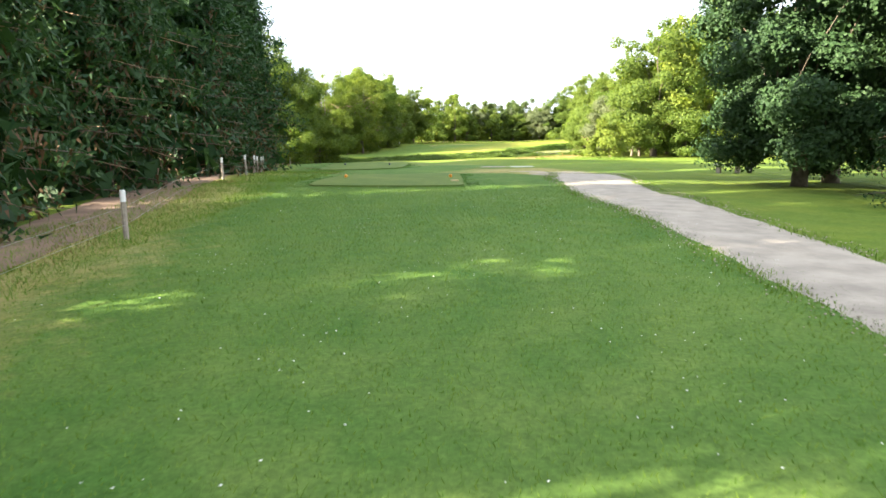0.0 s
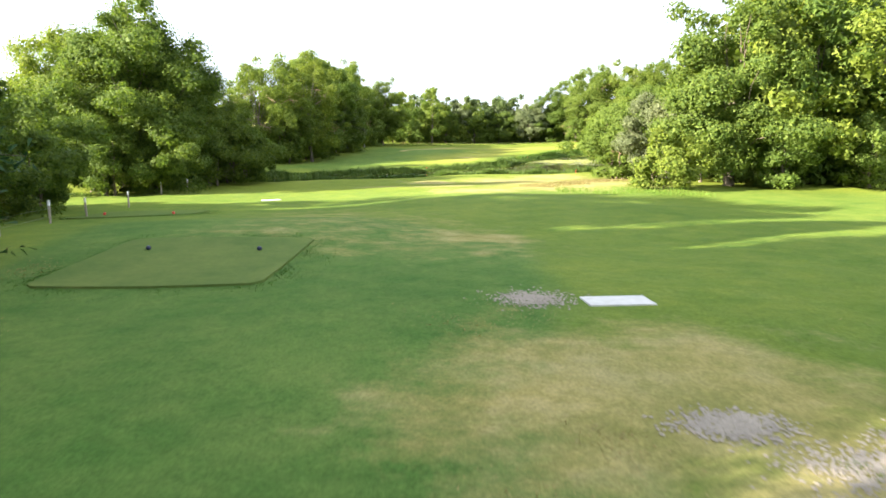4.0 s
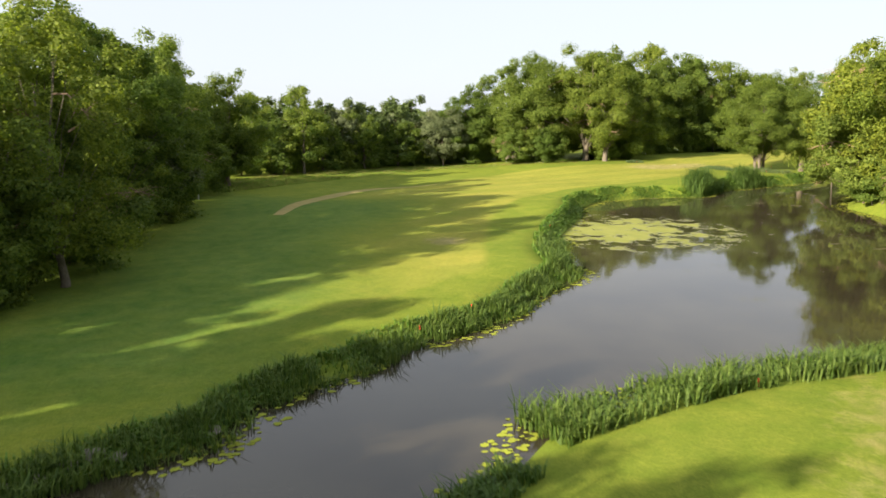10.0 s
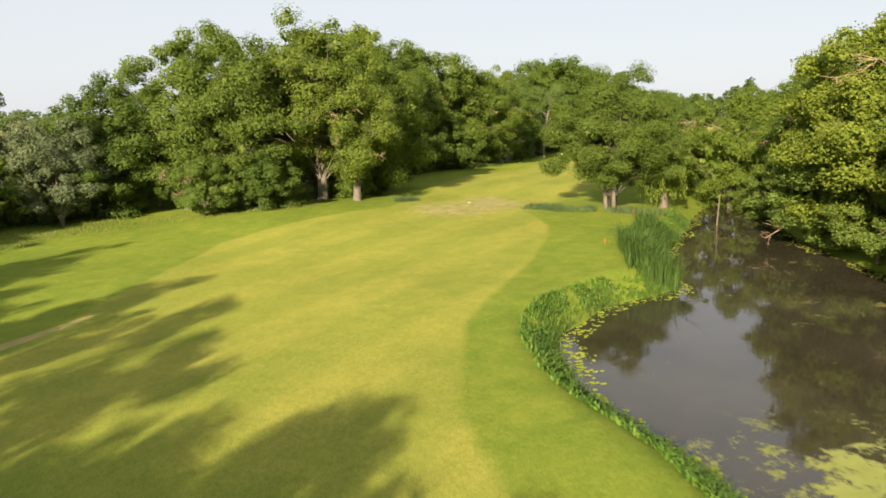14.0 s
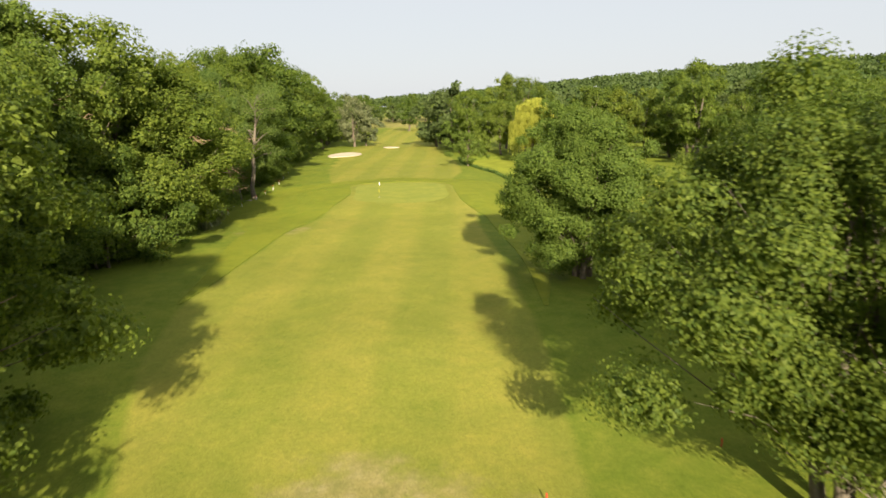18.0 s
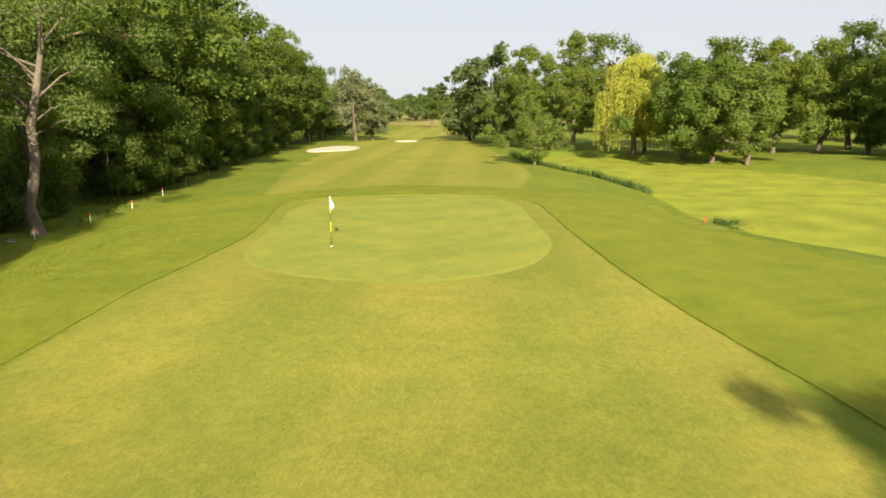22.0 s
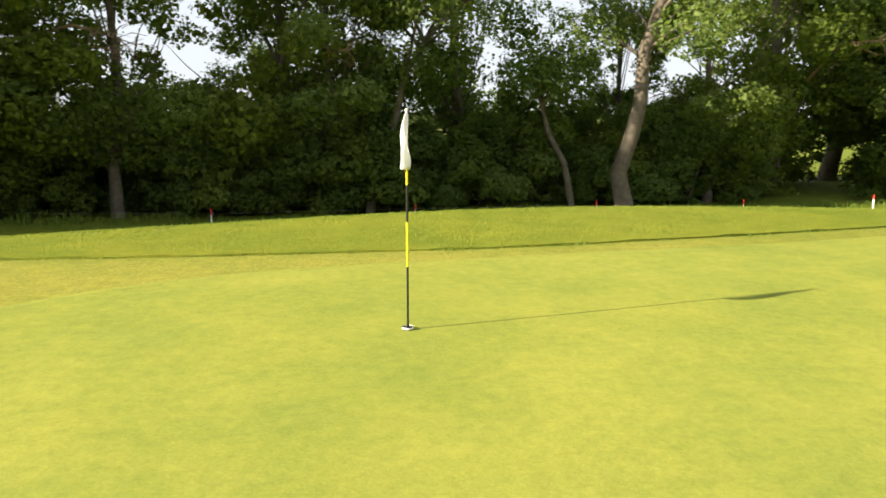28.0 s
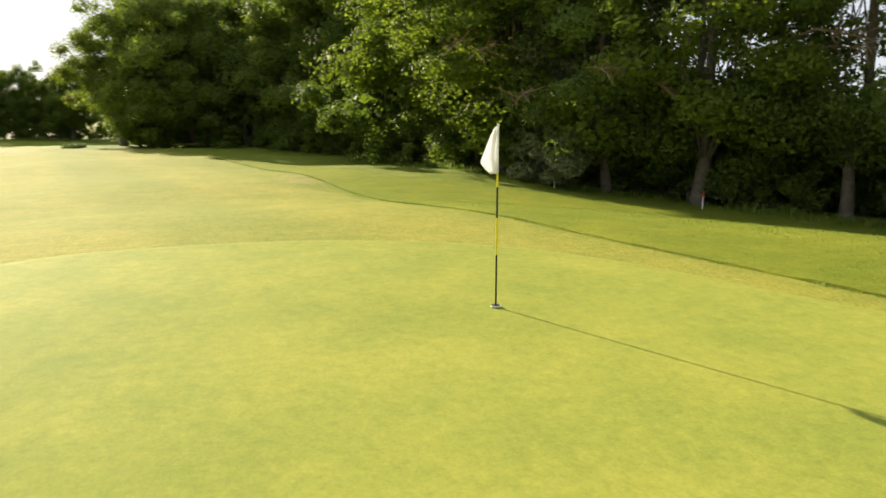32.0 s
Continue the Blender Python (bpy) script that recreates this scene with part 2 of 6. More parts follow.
M_SLAB = plain("pale_concrete", (0.52, 0.50, 0.46), 0.85, 0.1, 5.0, bump=0.2)
M_BARK = plain("grey_brown_bark", (0.115, 0.09, 0.062), 0.9, 0.4, 5.0, bump=0.8)
M_PALEBARK = plain("pale_ash_bark", (0.125, 0.102, 0.074), 0.9, 0.35, 4.0, bump=0.8)
M_DEADWOOD = plain("bleached_dead_wood", (0.25, 0.165, 0.10), 0.9, 0.3, 5.0, bump=0.6)
M_WATER = water_material()
M_DUCKWEED = plain("duckweed_mat", (0.225, 0.25, 0.032), 1.0, 0.22, 0.35, bump=0.2)
M_DUCKWEED.node_tree.nodes["Principled BSDF"].inputs["Specular IOR Level"].default_value = 0.05
M_WHITE = plain("weathered_white_paint", (0.74, 0.72, 0.68), 0.6, 0.1, 12.0)
M_RED = plain("red_paint", (0.55, 0.035, 0.02), 0.55, 0.12, 12.0)
M_POST = plain("grey_weathered_wood", (0.30, 0.25, 0.20), 0.85, 0.3, 9.0, bump=0.5)
M_YELLOW = plain("yellow_paint", (0.80, 0.68, 0.02), 0.4, 0.08, 10.0)
M_ORANGE = plain("orange_plastic", (0.75, 0.30, 0.03), 0.45, 0.08, 10.0)
M_TAN = plain("tan_plastic", (0.55, 0.40, 0.20), 0.6, 0.12, 10.0)
M_BLACK = plain("black_paint", (0.012, 0.012, 0.012), 0.4, 0.2, 10.0)
M_BLUE = plain("dark_blue_plastic", (0.01, 0.015, 0.05), 0.45, 0.2, 10.0)
M_FLAG, fn, fl_, fb = nodes_of("white_nylon")
fb.inputs["Base Color"].default_value, fb.inputs["Roughness"].default_value = (0.84, 0.84, 0.85, 1), 0.7
through_cloth, cloth_mix = fn.new("ShaderNodeBsdfTranslucent"), fn.new("ShaderNodeMixShader")
through_cloth.inputs[0].default_value, cloth_mix.inputs[0].default_value = (0.84, 0.84, 0.83, 1), 0.5
fl_.new(fb.outputs[0], cloth_mix.inputs[1])
fl_.new(through_cloth.outputs[0], cloth_mix.inputs[2])
fl_.new(cloth_mix.outputs[0], fn["Material Output"].inputs[0])
M_STONE = plain("bank_stone", (0.19, 0.165, 0.135), 0.9, 0.45, 3.0, bump=0.9)
M_WIRE = plain("galvanised_wire", (0.35, 0.35, 0.34), 0.45, 0.2, 20.0, 0.8)
L_OAK = leaf_material("oak_leaves", (0.060, 0.098, 0.018), (0.148, 0.190, 0.031), 0.47)
L_ASH = leaf_material("ash_leaves", (0.086, 0.125, 0.020), (0.202, 0.239, 0.036), 0.47)
L_FIELD = leaf_material("maple_leaves", (0.088, 0.132, 0.024), (0.192, 0.239, 0.044), 0.47)
L_BRIGHT = leaf_material("sunny_oak_leaves", (0.097, 0.135, 0.018), (0.220, 0.250, 0.034), 0.47)
L_HOLM = leaf_material("holm_oak_leaves", (0.020, 0.044, 0.015), (0.052, 0.090, 0.032), 0.25)
L_WOOD = leaf_material("shade_leaves", (0.074, 0.122, 0.028), (0.182, 0.230, 0.058), 0.5)
L_GREY = leaf_material("grey_willow_leaves", (0.085, 0.10, 0.045), (0.21, 0.225, 0.115))
L_GOLD = leaf_material("golden_willow_leaves", (0.19, 0.215, 0.03), (0.40, 0.40, 0.07))
L_DARK = leaf_material("cypress_sprays", (0.014, 0.042, 0.014), (0.048, 0.092, 0.030), 0.25)
L_BROWN = leaf_material("withered_cypress_sprays", (0.075, 0.042, 0.024), (0.18, 0.105, 0.058), 0.2)
L_FAR = leaf_material("far_wood_leaves", (0.060, 0.088, 0.026), (0.108, 0.138, 0.044), 0.36)
# pale because sunlight through the leaves is put into their colour
L_BACKLIT = leaf_material("pale_backlit_leaves", (0.13, 0.15, 0.07), (0.33, 0.325, 0.19))
L_REED = leaf_material("reed_blades", (0.040, 0.080, 0.014), (0.125, 0.175, 0.038), 0.3)
L_RUSH = leaf_material("rush_blades", (0.065, 0.10, 0.035), (0.15, 0.185, 0.075), 0.3)
L_GRASS = leaf_material("grass_blades", (0.075, 0.15, 0.018), (0.165, 0.225, 0.035), 0.3)
L_LUSH = leaf_material("lush_grass_blades", (0.050, 0.118, 0.018), (0.115, 0.185, 0.034), 0.3)
L_ROUGH = leaf_material("rough_blades", (0.100, 0.165, 0.02), (0.190, 0.240, 0.036), 0.3)
L_STRAW = leaf_material("dry_grass_stalks", (0.14, 0.115, 0.035), (0.29, 0.215, 0.095), 0.3)


# ---- terrain ----
POND = [(-60, 124), (-40, 118), (-25, 114), (-15, 110.5), (-10, 112.5), (-7, 113.5), (-5.4, 116.2), (-1.5, 118.3), (0.4, 120.4), (6.2, 123.5),
        (9.2, 127), (13.2, 130.3), (14.2, 135), (17, 141), (20, 146), (25, 153), (28, 159), (33, 164), (40, 165), (46, 163.5),
        (52, 168), (60, 170.5), (66, 172), (75, 175), (86, 178), (86, 172), (75, 166.5), (67, 162), (60, 156), (53, 150),
        (51, 144), (47, 135), (40, 125), (32, 117), (24, 114)] + [
        (19, 113.4), (14, 113.4), (10, 113.2), (7, 112.6), (3, 111.4), (1, 109.5), (-2, 107.5), (-6, 105.5), (-10, 104),
        (-14, 102.5), (-25, 104), (-40, 108), (-60, 112)]
POOL = [(214, 220.8), (205, 219), (196, 216), (186, 211.6), (178, 207.6), (170, 204.4), (162, 202), (152, 200.2), (145, 197.2), (140.5, 194), (137, 190), (133, 188), (128, 180),
        (126, 172), (136, 165), (150, 168), (164, 175), (178, 180.5), (188, 185.8), (194.6, 191.4), (201, 197.4), (209, 203.4), (216, 208.5), (219, 214.5)]
KNOTS = [(0, -10, 2.0), (0, 12, 2.0), (-4, 30, 2.0), (5, 43, 1.6), (-5, 51, 1.4), (8, 62, 0.8), (-9, 76, 0.0), (20, 78, 0.2), (11, 108, -0.9),
         (-10, 98, -0.9), (-12, 118, -0.9), (14, 140, -0.6), (-18, 140, -0.9), (20, 188, -0.8), (26, 204, -1.0), (26, 163, -0.1), (53, 207, 0.2),
         (66, 182, -0.1), (82, 208, 0.4), (104, 212, 0.3), (134, 216, 0.7), (146, 217, 0.7), (128, 236, -0.9), (146, 240, -0.9), (150, 203, -0.1),
         (196, 250, -0.3), (232, 262, 0.1), (284, 263, -0.4)]


def smooth(a, b, v):
    t = np.clip((v - a) / (b - a), 0, 1)
    return t * t * (3 - 2 * t)


def inside_and_distance(poly, x, y):
    x, y = np.asarray(x, float), np.asarray(y, float)
    inside, dist = np.zeros(x.shape, bool), np.full(x.shape, 1e9)
    for (x0, y0), (x1, y1) in zip(poly, poly[1:] + poly[:1]):
        dx, dy = x1 - x0, y1 - y0
        t = np.clip(((x - x0) * dx + (y - y0) * dy) / (dx * dx + dy * dy), 0, 1)
        dist = np.minimum(dist, np.hypot(x - x0 - t * dx, y - y0 - t * dy))
        if dy:
            inside ^= ((y0 > y) != (y1 > y)) & (x < x0 + (y - y0) * dx / dy)
    return inside, dist


def swell(x, y):
    return (0.10 * np.sin(x * 0.11 + 1.3) * np.sin(y * 0.09 + 0.4) + 0.05 * np.sin(x * 0.31 + y * 0.17) + 0.03 * np.sin(y * 0.43 - x * 0.21 + 2) + 0.025 * np.sin(0.62 * x - 0.5 * y + np.sin(0.13 * y)))


def bare_height(x, y):
    x, y = np.asarray(x, float), np.asarray(y, float)
    top, tot = np.zeros(x.shape), np.full(x.shape, 2e-4)
    for kx, ky, kz in KNOTS:
        w = 1 / ((x - kx) ** 2 + (y - ky) ** 2 + 60.0) ** 2
        w = w * 100
        top, tot = top + w * kz, tot + w
    far = smooth(350, 900, np.hypot(x - 120, y - 150))
    flat = 1 - smooth(10, 19, np.hypot((x - 140.5) * 0.8, y - 216.5))
    z = (top / tot + swell(x, y) * (1 - far)) * (1 - flat) + flat * (0.72 + 0.02 * np.sin(x * 0.4) * np.sin(y * 0.33))
    hill = 54 * np.exp(-(((x - 980) / 420) ** 2 + ((y + 330) / 520) ** 2)) + 24 * np.exp(-(((x - 1250) / 380) ** 2 + ((y - 190) / 360) ** 2)) + 18 * np.exp(-(((x + 50) / 500) ** 2 + ((y - 1300) / 300) ** 2))
    return z + hill * smooth(250, 700, np.hypot(x - 120, y - 150))


def height(x, y):
    x, y = np.asarray(x, float), np.asarray(y, float)
    z = bare_height(x, y)
    for poly, level, bank in ((POND, WATER_Z, 2.2), (POOL, POOL_Z, 1.6)):
        ins, d = inside_and_distance(poly, x, y)
        shore = level + 0.08 + (z - level - 0.08) * smooth(0.0, bank, d)
        z = np.where(ins, level - np.minimum(0.9, 0.05 + 0.5 * d), np.where(d < bank, shore, z))
    return z


def hz(x, y):
    return float(height(np.array([x]), np.array([y]))[0])


def steps(*runs):
    out = []
    for a, b, s in runs:
        out += list(np.arange(a, b, s))
    return np.array(out + [runs[-1][1]])


def mesh_object(name, verts, faces, mat, parent=None, label="", smooth_shade=False):
    me = bpy.data.meshes.new(name)
    me.from_pydata([tuple(v) for v in np.asarray(verts).tolist()], [], faces if isinstance(faces, list) else faces.tolist())
    for m in mat if isinstance(mat, (list, tuple)) else [mat]:
        me.materials.append(m)
    if smooth_shade:
        me.shade_smooth()
    ob = new(name, me)
    ob.parent = parent
    if label:
        ob["label"] = label
    return ob


def part(name, bm, material, parent, label=""):
    me = bpy.data.meshes.new(name)
    bm.to_mesh(me)
    bm.free()
    me.materials.append(material)
    ob = new(name, me)
    ob.parent = parent
    if label:
        ob["label"] = label
    return ob


def band(poly, x, y, soft=1.5):
    ins, d = inside_and_distance(poly, x, y)
    return np.clip(0.5 + np.where(ins, d, -d) / (2 * soft), 0, 1)


FAIRWAY = [(-14, 128), (-2, 124), (8, 131), (11, 140), (15, 150), (22, 160.5), (30, 167), (44, 173), (51.5, 176.8), (56.4, 180.2), (62, 186.5), (80, 190), (100, 195),
           (118, 200.5), (133, 203.2), (143, 206), (154, 209), (158, 213), (176, 214), (200, 220), (240, 233), (300, 249), (420, 285), (560, 325)] + [
           (560, 345), (420, 305), (300, 276), (250, 263), (215, 254), (184, 244), (164, 236), (148, 228), (135, 224), (127, 222), (120, 218.5),
           (108, 217.8), (98, 216.0), (84, 213.2), (74, 209), (62, 201.5), (54, 198.8), (45.5, 199.6), (35, 198.5), (24, 189), (14, 181), (3, 170), (-6, 156), (-13, 142)]
LAWN = [(-9, -40), (5.2, -40), (5.2, 30), (3.5, 38), (5, 55), (-2, 62), (-12, 58), (-8.5, 34), (-6, 16), (-6.5, 4)]
DRY = [((-9, 36), 2.6), ((-7, 9), 1.5), ((-5.5, 3), 1.3), ((4, 39), 4.0), ((6, 36), 3.0), ((3, 55), 2.2), ((12, 84), 5.5), ((16, 88), 4.0),
       ((9, 100), 5.0), ((2, 88), 4.0), ((58, 193), 5.0), ((63, 192.5), 5.0), ((66, 195), 3.0), ((146, 203), 3.0), ((110, 220), 3.5), ((-14, 45), 3.0),
       ((8, 140), 1.8), ((10, 91), 3.0), ((-3, 90), 2.5), ((5, 80), 4.0), ((13, 98), 6.0), ((15, 106), 5.0), ((2, 98), 3.0), ((140, 203), 2.5)]

gx = steps((-3200, -400, 400), (-400, -80, 40), (-80, -24, 4), (-24, 70, 0.95), (70, 162, 1.05), (162, 320, 2.5), (320, 600, 20), (600, 3400, 200))
gy = steps((-3200, -400, 400), (-400, -30, 37), (-30, -2, 2), (-2, 100, 1.2), (100, 180, 0.95), (180, 240, 1.05), (240, 320, 3), (320, 600, 20), (600, 3400, 200))
GX, GY = np.meshgrid(gx, gy)
GZ = height(GX, GY)
nx, ny = len(gx), len(gy)
idx = np.arange(nx * ny).reshape(ny, nx)
gf = np.stack([idx[:-1, :-1], idx[:-1, 1:], idx[1:, 1:], idx[1:, :-1]], -1).reshape(-1, 4)
ground = mesh_object("ground", np.stack([GX, GY, GZ], -1).reshape(-1, 3), gf, M_GROUND, smooth_shade=True)
fair = band(FAIRWAY, GX, GY, 0.7)
lush_shade = np.maximum(band(LAWN, GX, GY, 2.5), 0.49 * (1 - smooth(78, 92, GY)) * (1 - smooth(30, 60, np.abs(GX))))
# tree belt's shade on the first fairway, put into the turf colour as green
belt_shade = band([(-26, 112), (-4, 112), (4, 128), (6, 142), (14, 154), (16, 164), (2, 176), (-12, 190), (-18, 150)], GX, GY, 9.0)
lush_shade = np.maximum(lush_shade, 0.56 * belt_shade)
fair = fair * (1 - 0.8 * belt_shade)
dry = np.zeros(GX.shape)
for (dx, dy), r in DRY:
    dry = np.maximum(dry, np.clip(0.88 - 0.5 * np.hypot(GX - dx, GY - dy) / r, 0, 1))
fields = smooth(330, 380, np.hypot(GX - 120, GY - 130)) * 0.55
FIELD = [(-300, 122), (-36, 122), (-31, 150), (-28, 190), (-30, 240), (-300, 300)]
dry = np.maximum(dry, 0.62 * band([(-7.4, -8), (-2.8, -8), (-3.4, 5), (-4.0, 11), (-5.4, 20), (-6.4, 25), (-7.6, 33), (-8.6, 40), (-14, 44), (-11, 24), (-9, 12)], GX, GY, 2.0))
dry = np.maximum(dry, 0.42 * band([(-9, 49), (4, 47), (8, 52), (5, 62), (-2, 70), (-9, 68)], GX, GY, 3.0))
dry = np.maximum(dry, 0.48 * band([(3, 80), (22, 78), (28, 100), (20, 110), (7, 108), (3, 94)], GX, GY, 4.0))
dry = np.maximum(dry, 0.22 * band([(104, 199), (118, 201), (131, 205), (128, 208), (127, 216), (131, 220.5), (120, 218), (104, 215)], GX, GY, 2.0))
dry = np.maximum(dry, band(FIELD, GX, GY, 3.0))
wooded = smooth(5, 10, GZ) * smooth(300, 400, np.hypot(GX - 120, GY - 130))
lush_shade, fields, dry = np.maximum(lush_shade, wooded), fields * (1 - wooded), dry * (1 - wooded)
zone = np.stack([fair, np.maximum(dry, fields), lush_shade, np.ones(GX.shape)], -1).reshape(-1)
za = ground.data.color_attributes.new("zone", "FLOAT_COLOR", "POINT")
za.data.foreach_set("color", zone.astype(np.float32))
tagged(ground, "gently rolling mown golf course turf with dry patches", "ground", kind="structure")


def spline(pts, per=6, closed=True):
    """Rounds an outline through its corner points."""
    p = np.array(pts, float)
    n = len(p)
    out = []
    for i in range(n if closed else n - 1):
        a, b, c, d = (p[(i + k) % n] if closed else p[min(max(i + k, 0), n - 1)] for k in (-1, 0, 1, 2))
        for t in np.arange(per) / per:
            out.append(0.5 * (2 * b + (c - a) * t + (2 * a - 5 * b + 4 * c - d) * t * t + (3 * b - a - 3 * c + d) * t ** 3))
    if not closed:
        out.append(p[-1])
    return np.array(out)


def draped(name, outline, lift, mat, rings=14, bowl=0.0, edge=0.0, parent=None, rim=1.004):
    """A patch that follows the ground inside a closed outline, with its rim turned down into the turf."""
    o = np.asarray(outline)
    c = o.mean(0)
    n = len(o)
    vs, fs = [], []
    for k in range(rings + 1):
        f = k / rings
        q = c + (o - c) * f
        z = height(q[:, 0], q[:, 1]) + lift - bowl * (1 - f ** 3) + edge * (1 - smooth(0.9, 1.0, np.full(n, f)))
        vs.append(np.column_stack([q, z]))
    vs.append(vs[-1].copy())
    q = c + (o - c) * rim
    vs.append(np.column_stack([q, height(q[:, 0], q[:, 1]) - (0.10 if rim < 1.01 else 0.01)]))
    for k in range(rings + 2):
        if k == rings:
            continue
        a, b = k * n, (k + 1) * n
        for i in range(n):
            j = (i + 1) % n
            fs.append((a + i, b + i, b + j, a + j))
    return mesh_object(name, np.concatenate(vs), fs, mat, parent, smooth_shade=True)


def ribbon(name, centre, widths, lift, mat, across=6):
    c = spline(centre, 22, False)
    w = np.interp(np.linspace(0, 1, len(c)), np.linspace(0, 1, len(widths)), widths)
    d = np.gradient(c, axis=0)
    nrm = np.column_stack([-d[:, 1], d[:, 0]]) / np.linalg.norm(d, axis=1)[:, None]
    rng = np.random.default_rng(len(c))
    vs = []
    for i in range(len(c)):
        jl, jr = rng.uniform(-0.03, 0.03, 2) + 0.06 * np.sin(np.array([i * 0.37, i * 0.29 + 2])) + 0.04 * np.sin(np.array([i * 1.1, i * 0.83]))
        for k in range(across + 1):
            s = -1 + 2 * k / across
            q = c[i] + nrm[i] * w[i] / 2 * s * (1 + (jl if s < 0 else jr) * abs(s))
            drop = 0.05 if abs(s) == 1 else 0.0
            vs.append((q[0], q[1], hz(q[0], q[1]) + lift - drop))
    fs = [(i * (across + 1) + k, i * (across + 1) + k + 1, (i + 1) * (across + 1) + k + 1, (i + 1) * (across + 1) + k)
          for i in range(len(c) - 1) for k in range(across)]
    return mesh_object(name, np.array(vs), fs, mat, smooth_shade=True)


def flat_water(name, poly, z, mat, grow):
    c = np.mean(poly, axis=0)
    bm = bmesh.new()
    n = len(poly)
    p = np.array(poly, float)
    t = np.roll(p, -1, 0) - np.roll(p, 1, 0)
    out = np.column_stack([t[:, 1], -t[:, 0]]) / np.linalg.norm(t, axis=1)[:, None]
    area = 0.5 * np.sum(p[:, 0] * np.roll(p[:, 1], -1) - np.roll(p[:, 0], -1) * p[:, 1])
    q = p + out * grow * (1 if area > 0 else -1)
    bm.faces.new([bm.verts.new((a, b, z)) for a, b in q])
    bmesh.ops.triangulate(bm, faces=bm.faces[:])
    bmesh.ops.recalc_face_normals(bm, faces=bm.faces[:])
    for f in bm.faces:
        if f.normal.z < 0:
            f.normal_flip()
    return part(name, bm, mat, None)


tagged(flat_water("pond_water", POND, WATER_Z, M_WATER, 0.5), "still brown pond with floating weed reflecting trees", "water", kind="structure")
tagged(flat_water("pool_water", POOL, POOL_Z, M_DUCKWEED, 0.4), "small pond covered all over in yellow-green duckweed", "water", kind="structure")

GREEN = [(129.3, 210.8), (128.7, 213), (128.9, 215.5), (130.0, 217.8), (131.9, 219.3), (135, 220.4), (139.3, 221.7), (143.6, 223.3), (146.8, 223.3), (149.2, 221.4), (151.2, 217.2),
         (151.1, 213.8), (148.6, 211.5), (143, 209.8), (136.5, 208.1), (132.0, 208.5)]
tagged(draped("putting_green", spline(GREEN, 8), 0.018, M_GREEN, 16, rim=1.04), "smooth closely mown pale putting green", "green", kind="structure")
tagged(ribbon("gravel_path", [(5.3, -25), (5.4, 0), (5.5, 8), (5.7, 18), (5.9, 25), (6.2, 29.5), (6.6, 33.0), (6.2, 35.6)], [2.5, 2.5, 2.6, 2.8, 3.2, 3.5, 3.0, 1.2], 0.03, M_PATH),
       "pale worn gravel path across the lawn", "path", kind="structure")


tagged(ribbon("earth_strip", [(-6.9, -12), (-7.4, 0), (-8.1, 10), (-9.4, 20), (-11.2, 32), (-12.6, 46)], [3.0, 3.4, 3.6, 3.4, 2.8, 1.4], 0.02, M_EARTH),
       "bare reddish earth strip under the evergreen row", "earth", kind="structure")
tagged(ribbon("bare_track", [(-3, 157), (0, 166), (5, 174), (11, 180.5), (19, 184)], [1.0, 2.2, 2.4, 1.6, 0.4], 0.03, M_DRY),
       "worn tan track of bare dry turf in the mown fairway", "track", kind="structure")


def between(name, line_a, line_b, lift, mat, across=8, lip=0.10):
    """A sheet of turf between two lines, with a cut lip along the first."""
    pa, pb = spline(line_a, 10, False), spline(line_b, 10, False)
    n = max(len(pa), len(pb))
    grid = lambda q: np.column_stack([np.interp(np.linspace(0, 1, n), np.linspace(0, 1, len(q)), q[:, k]) for k in (0, 1)])
    pa, pb = grid(pa), grid(pb)
    vs = [np.column_stack([pa, height(pa[:, 0], pa[:, 1]) - lip])]
    for k in range(across + 1):
        f = (k / across) ** 1.5
        q = pa + (pb - pa) * f
        rise = lift * (1 - smooth(0.7, 1.0, np.full(n, f)) * 1.6)
        vs.append(np.column_stack([q, height(q[:, 0], q[:, 1]) + rise + 0.012 * np.sin(q[:, 0] * 5) * np.sin(q[:, 1] * 4)]))
    fs = []
    for k in range(across + 1):
        for i in range(n - 1):
            fs.append((k * n + i, k * n + i + 1, (k + 1) * n + i + 1, (k + 1) * n + i))
    ob = mesh_object(name, np.concatenate(vs), fs, mat)
    return ob


M_ROUGH = turf("uncut_rough", (0.185, 0.225, 0.026), (0.265, 0.278, 0.038), (0.225, 0.25, 0.032), 16.0, 0.9, 0.06)
ROUGH_LINE = [(84, 213.4), (91, 214.6), (98, 216.2), (104, 217.3), (110, 218.1), (115, 218.5), (119.6, 218.8), (123.3, 219.3), (126.5, 219.9), (129.5, 220.3), (131.8, 220.7), (135, 221.3), (138.2, 222.3), (141, 223.4), (144.9, 224.9),
              (147.6, 224.8), (149.9, 222.9), (152.4, 217.2), (152.6, 213.4), (149.8, 210.5), (145.4, 209.0), (139.3, 207.3), (135.4, 206.1), (131.7, 204.8), (128, 203.1), (125.5, 201.9), (121, 200), (113, 197.4), (104, 194.6), (96, 192.6), (88, 190.9)]
OUTER_LINE = [(84, 213.7), (91, 216.4), (98, 219.4), (104, 221.6), (109, 223.2), (112, 226), (117, 231.5), (122, 234.5), (126, 236), (130, 237.3), (134, 238.5), (139, 239.8), (145, 241.4), (152, 242), (158, 239),
              (162, 232), (164, 224), (164, 214), (161, 206), (156, 202.6), (149, 200.8), (143, 197.8), (137, 195), (131, 195), (122, 195), (113, 193.6), (104, 191.6), (96, 191), (88, 190.6)]
tagged(between("rough_turf", ROUGH_LINE, OUTER_LINE, 0.035, M_ROUGH, 10, 0.04), "longer rough grass with a cut edge round the green", "turf", kind="structure")
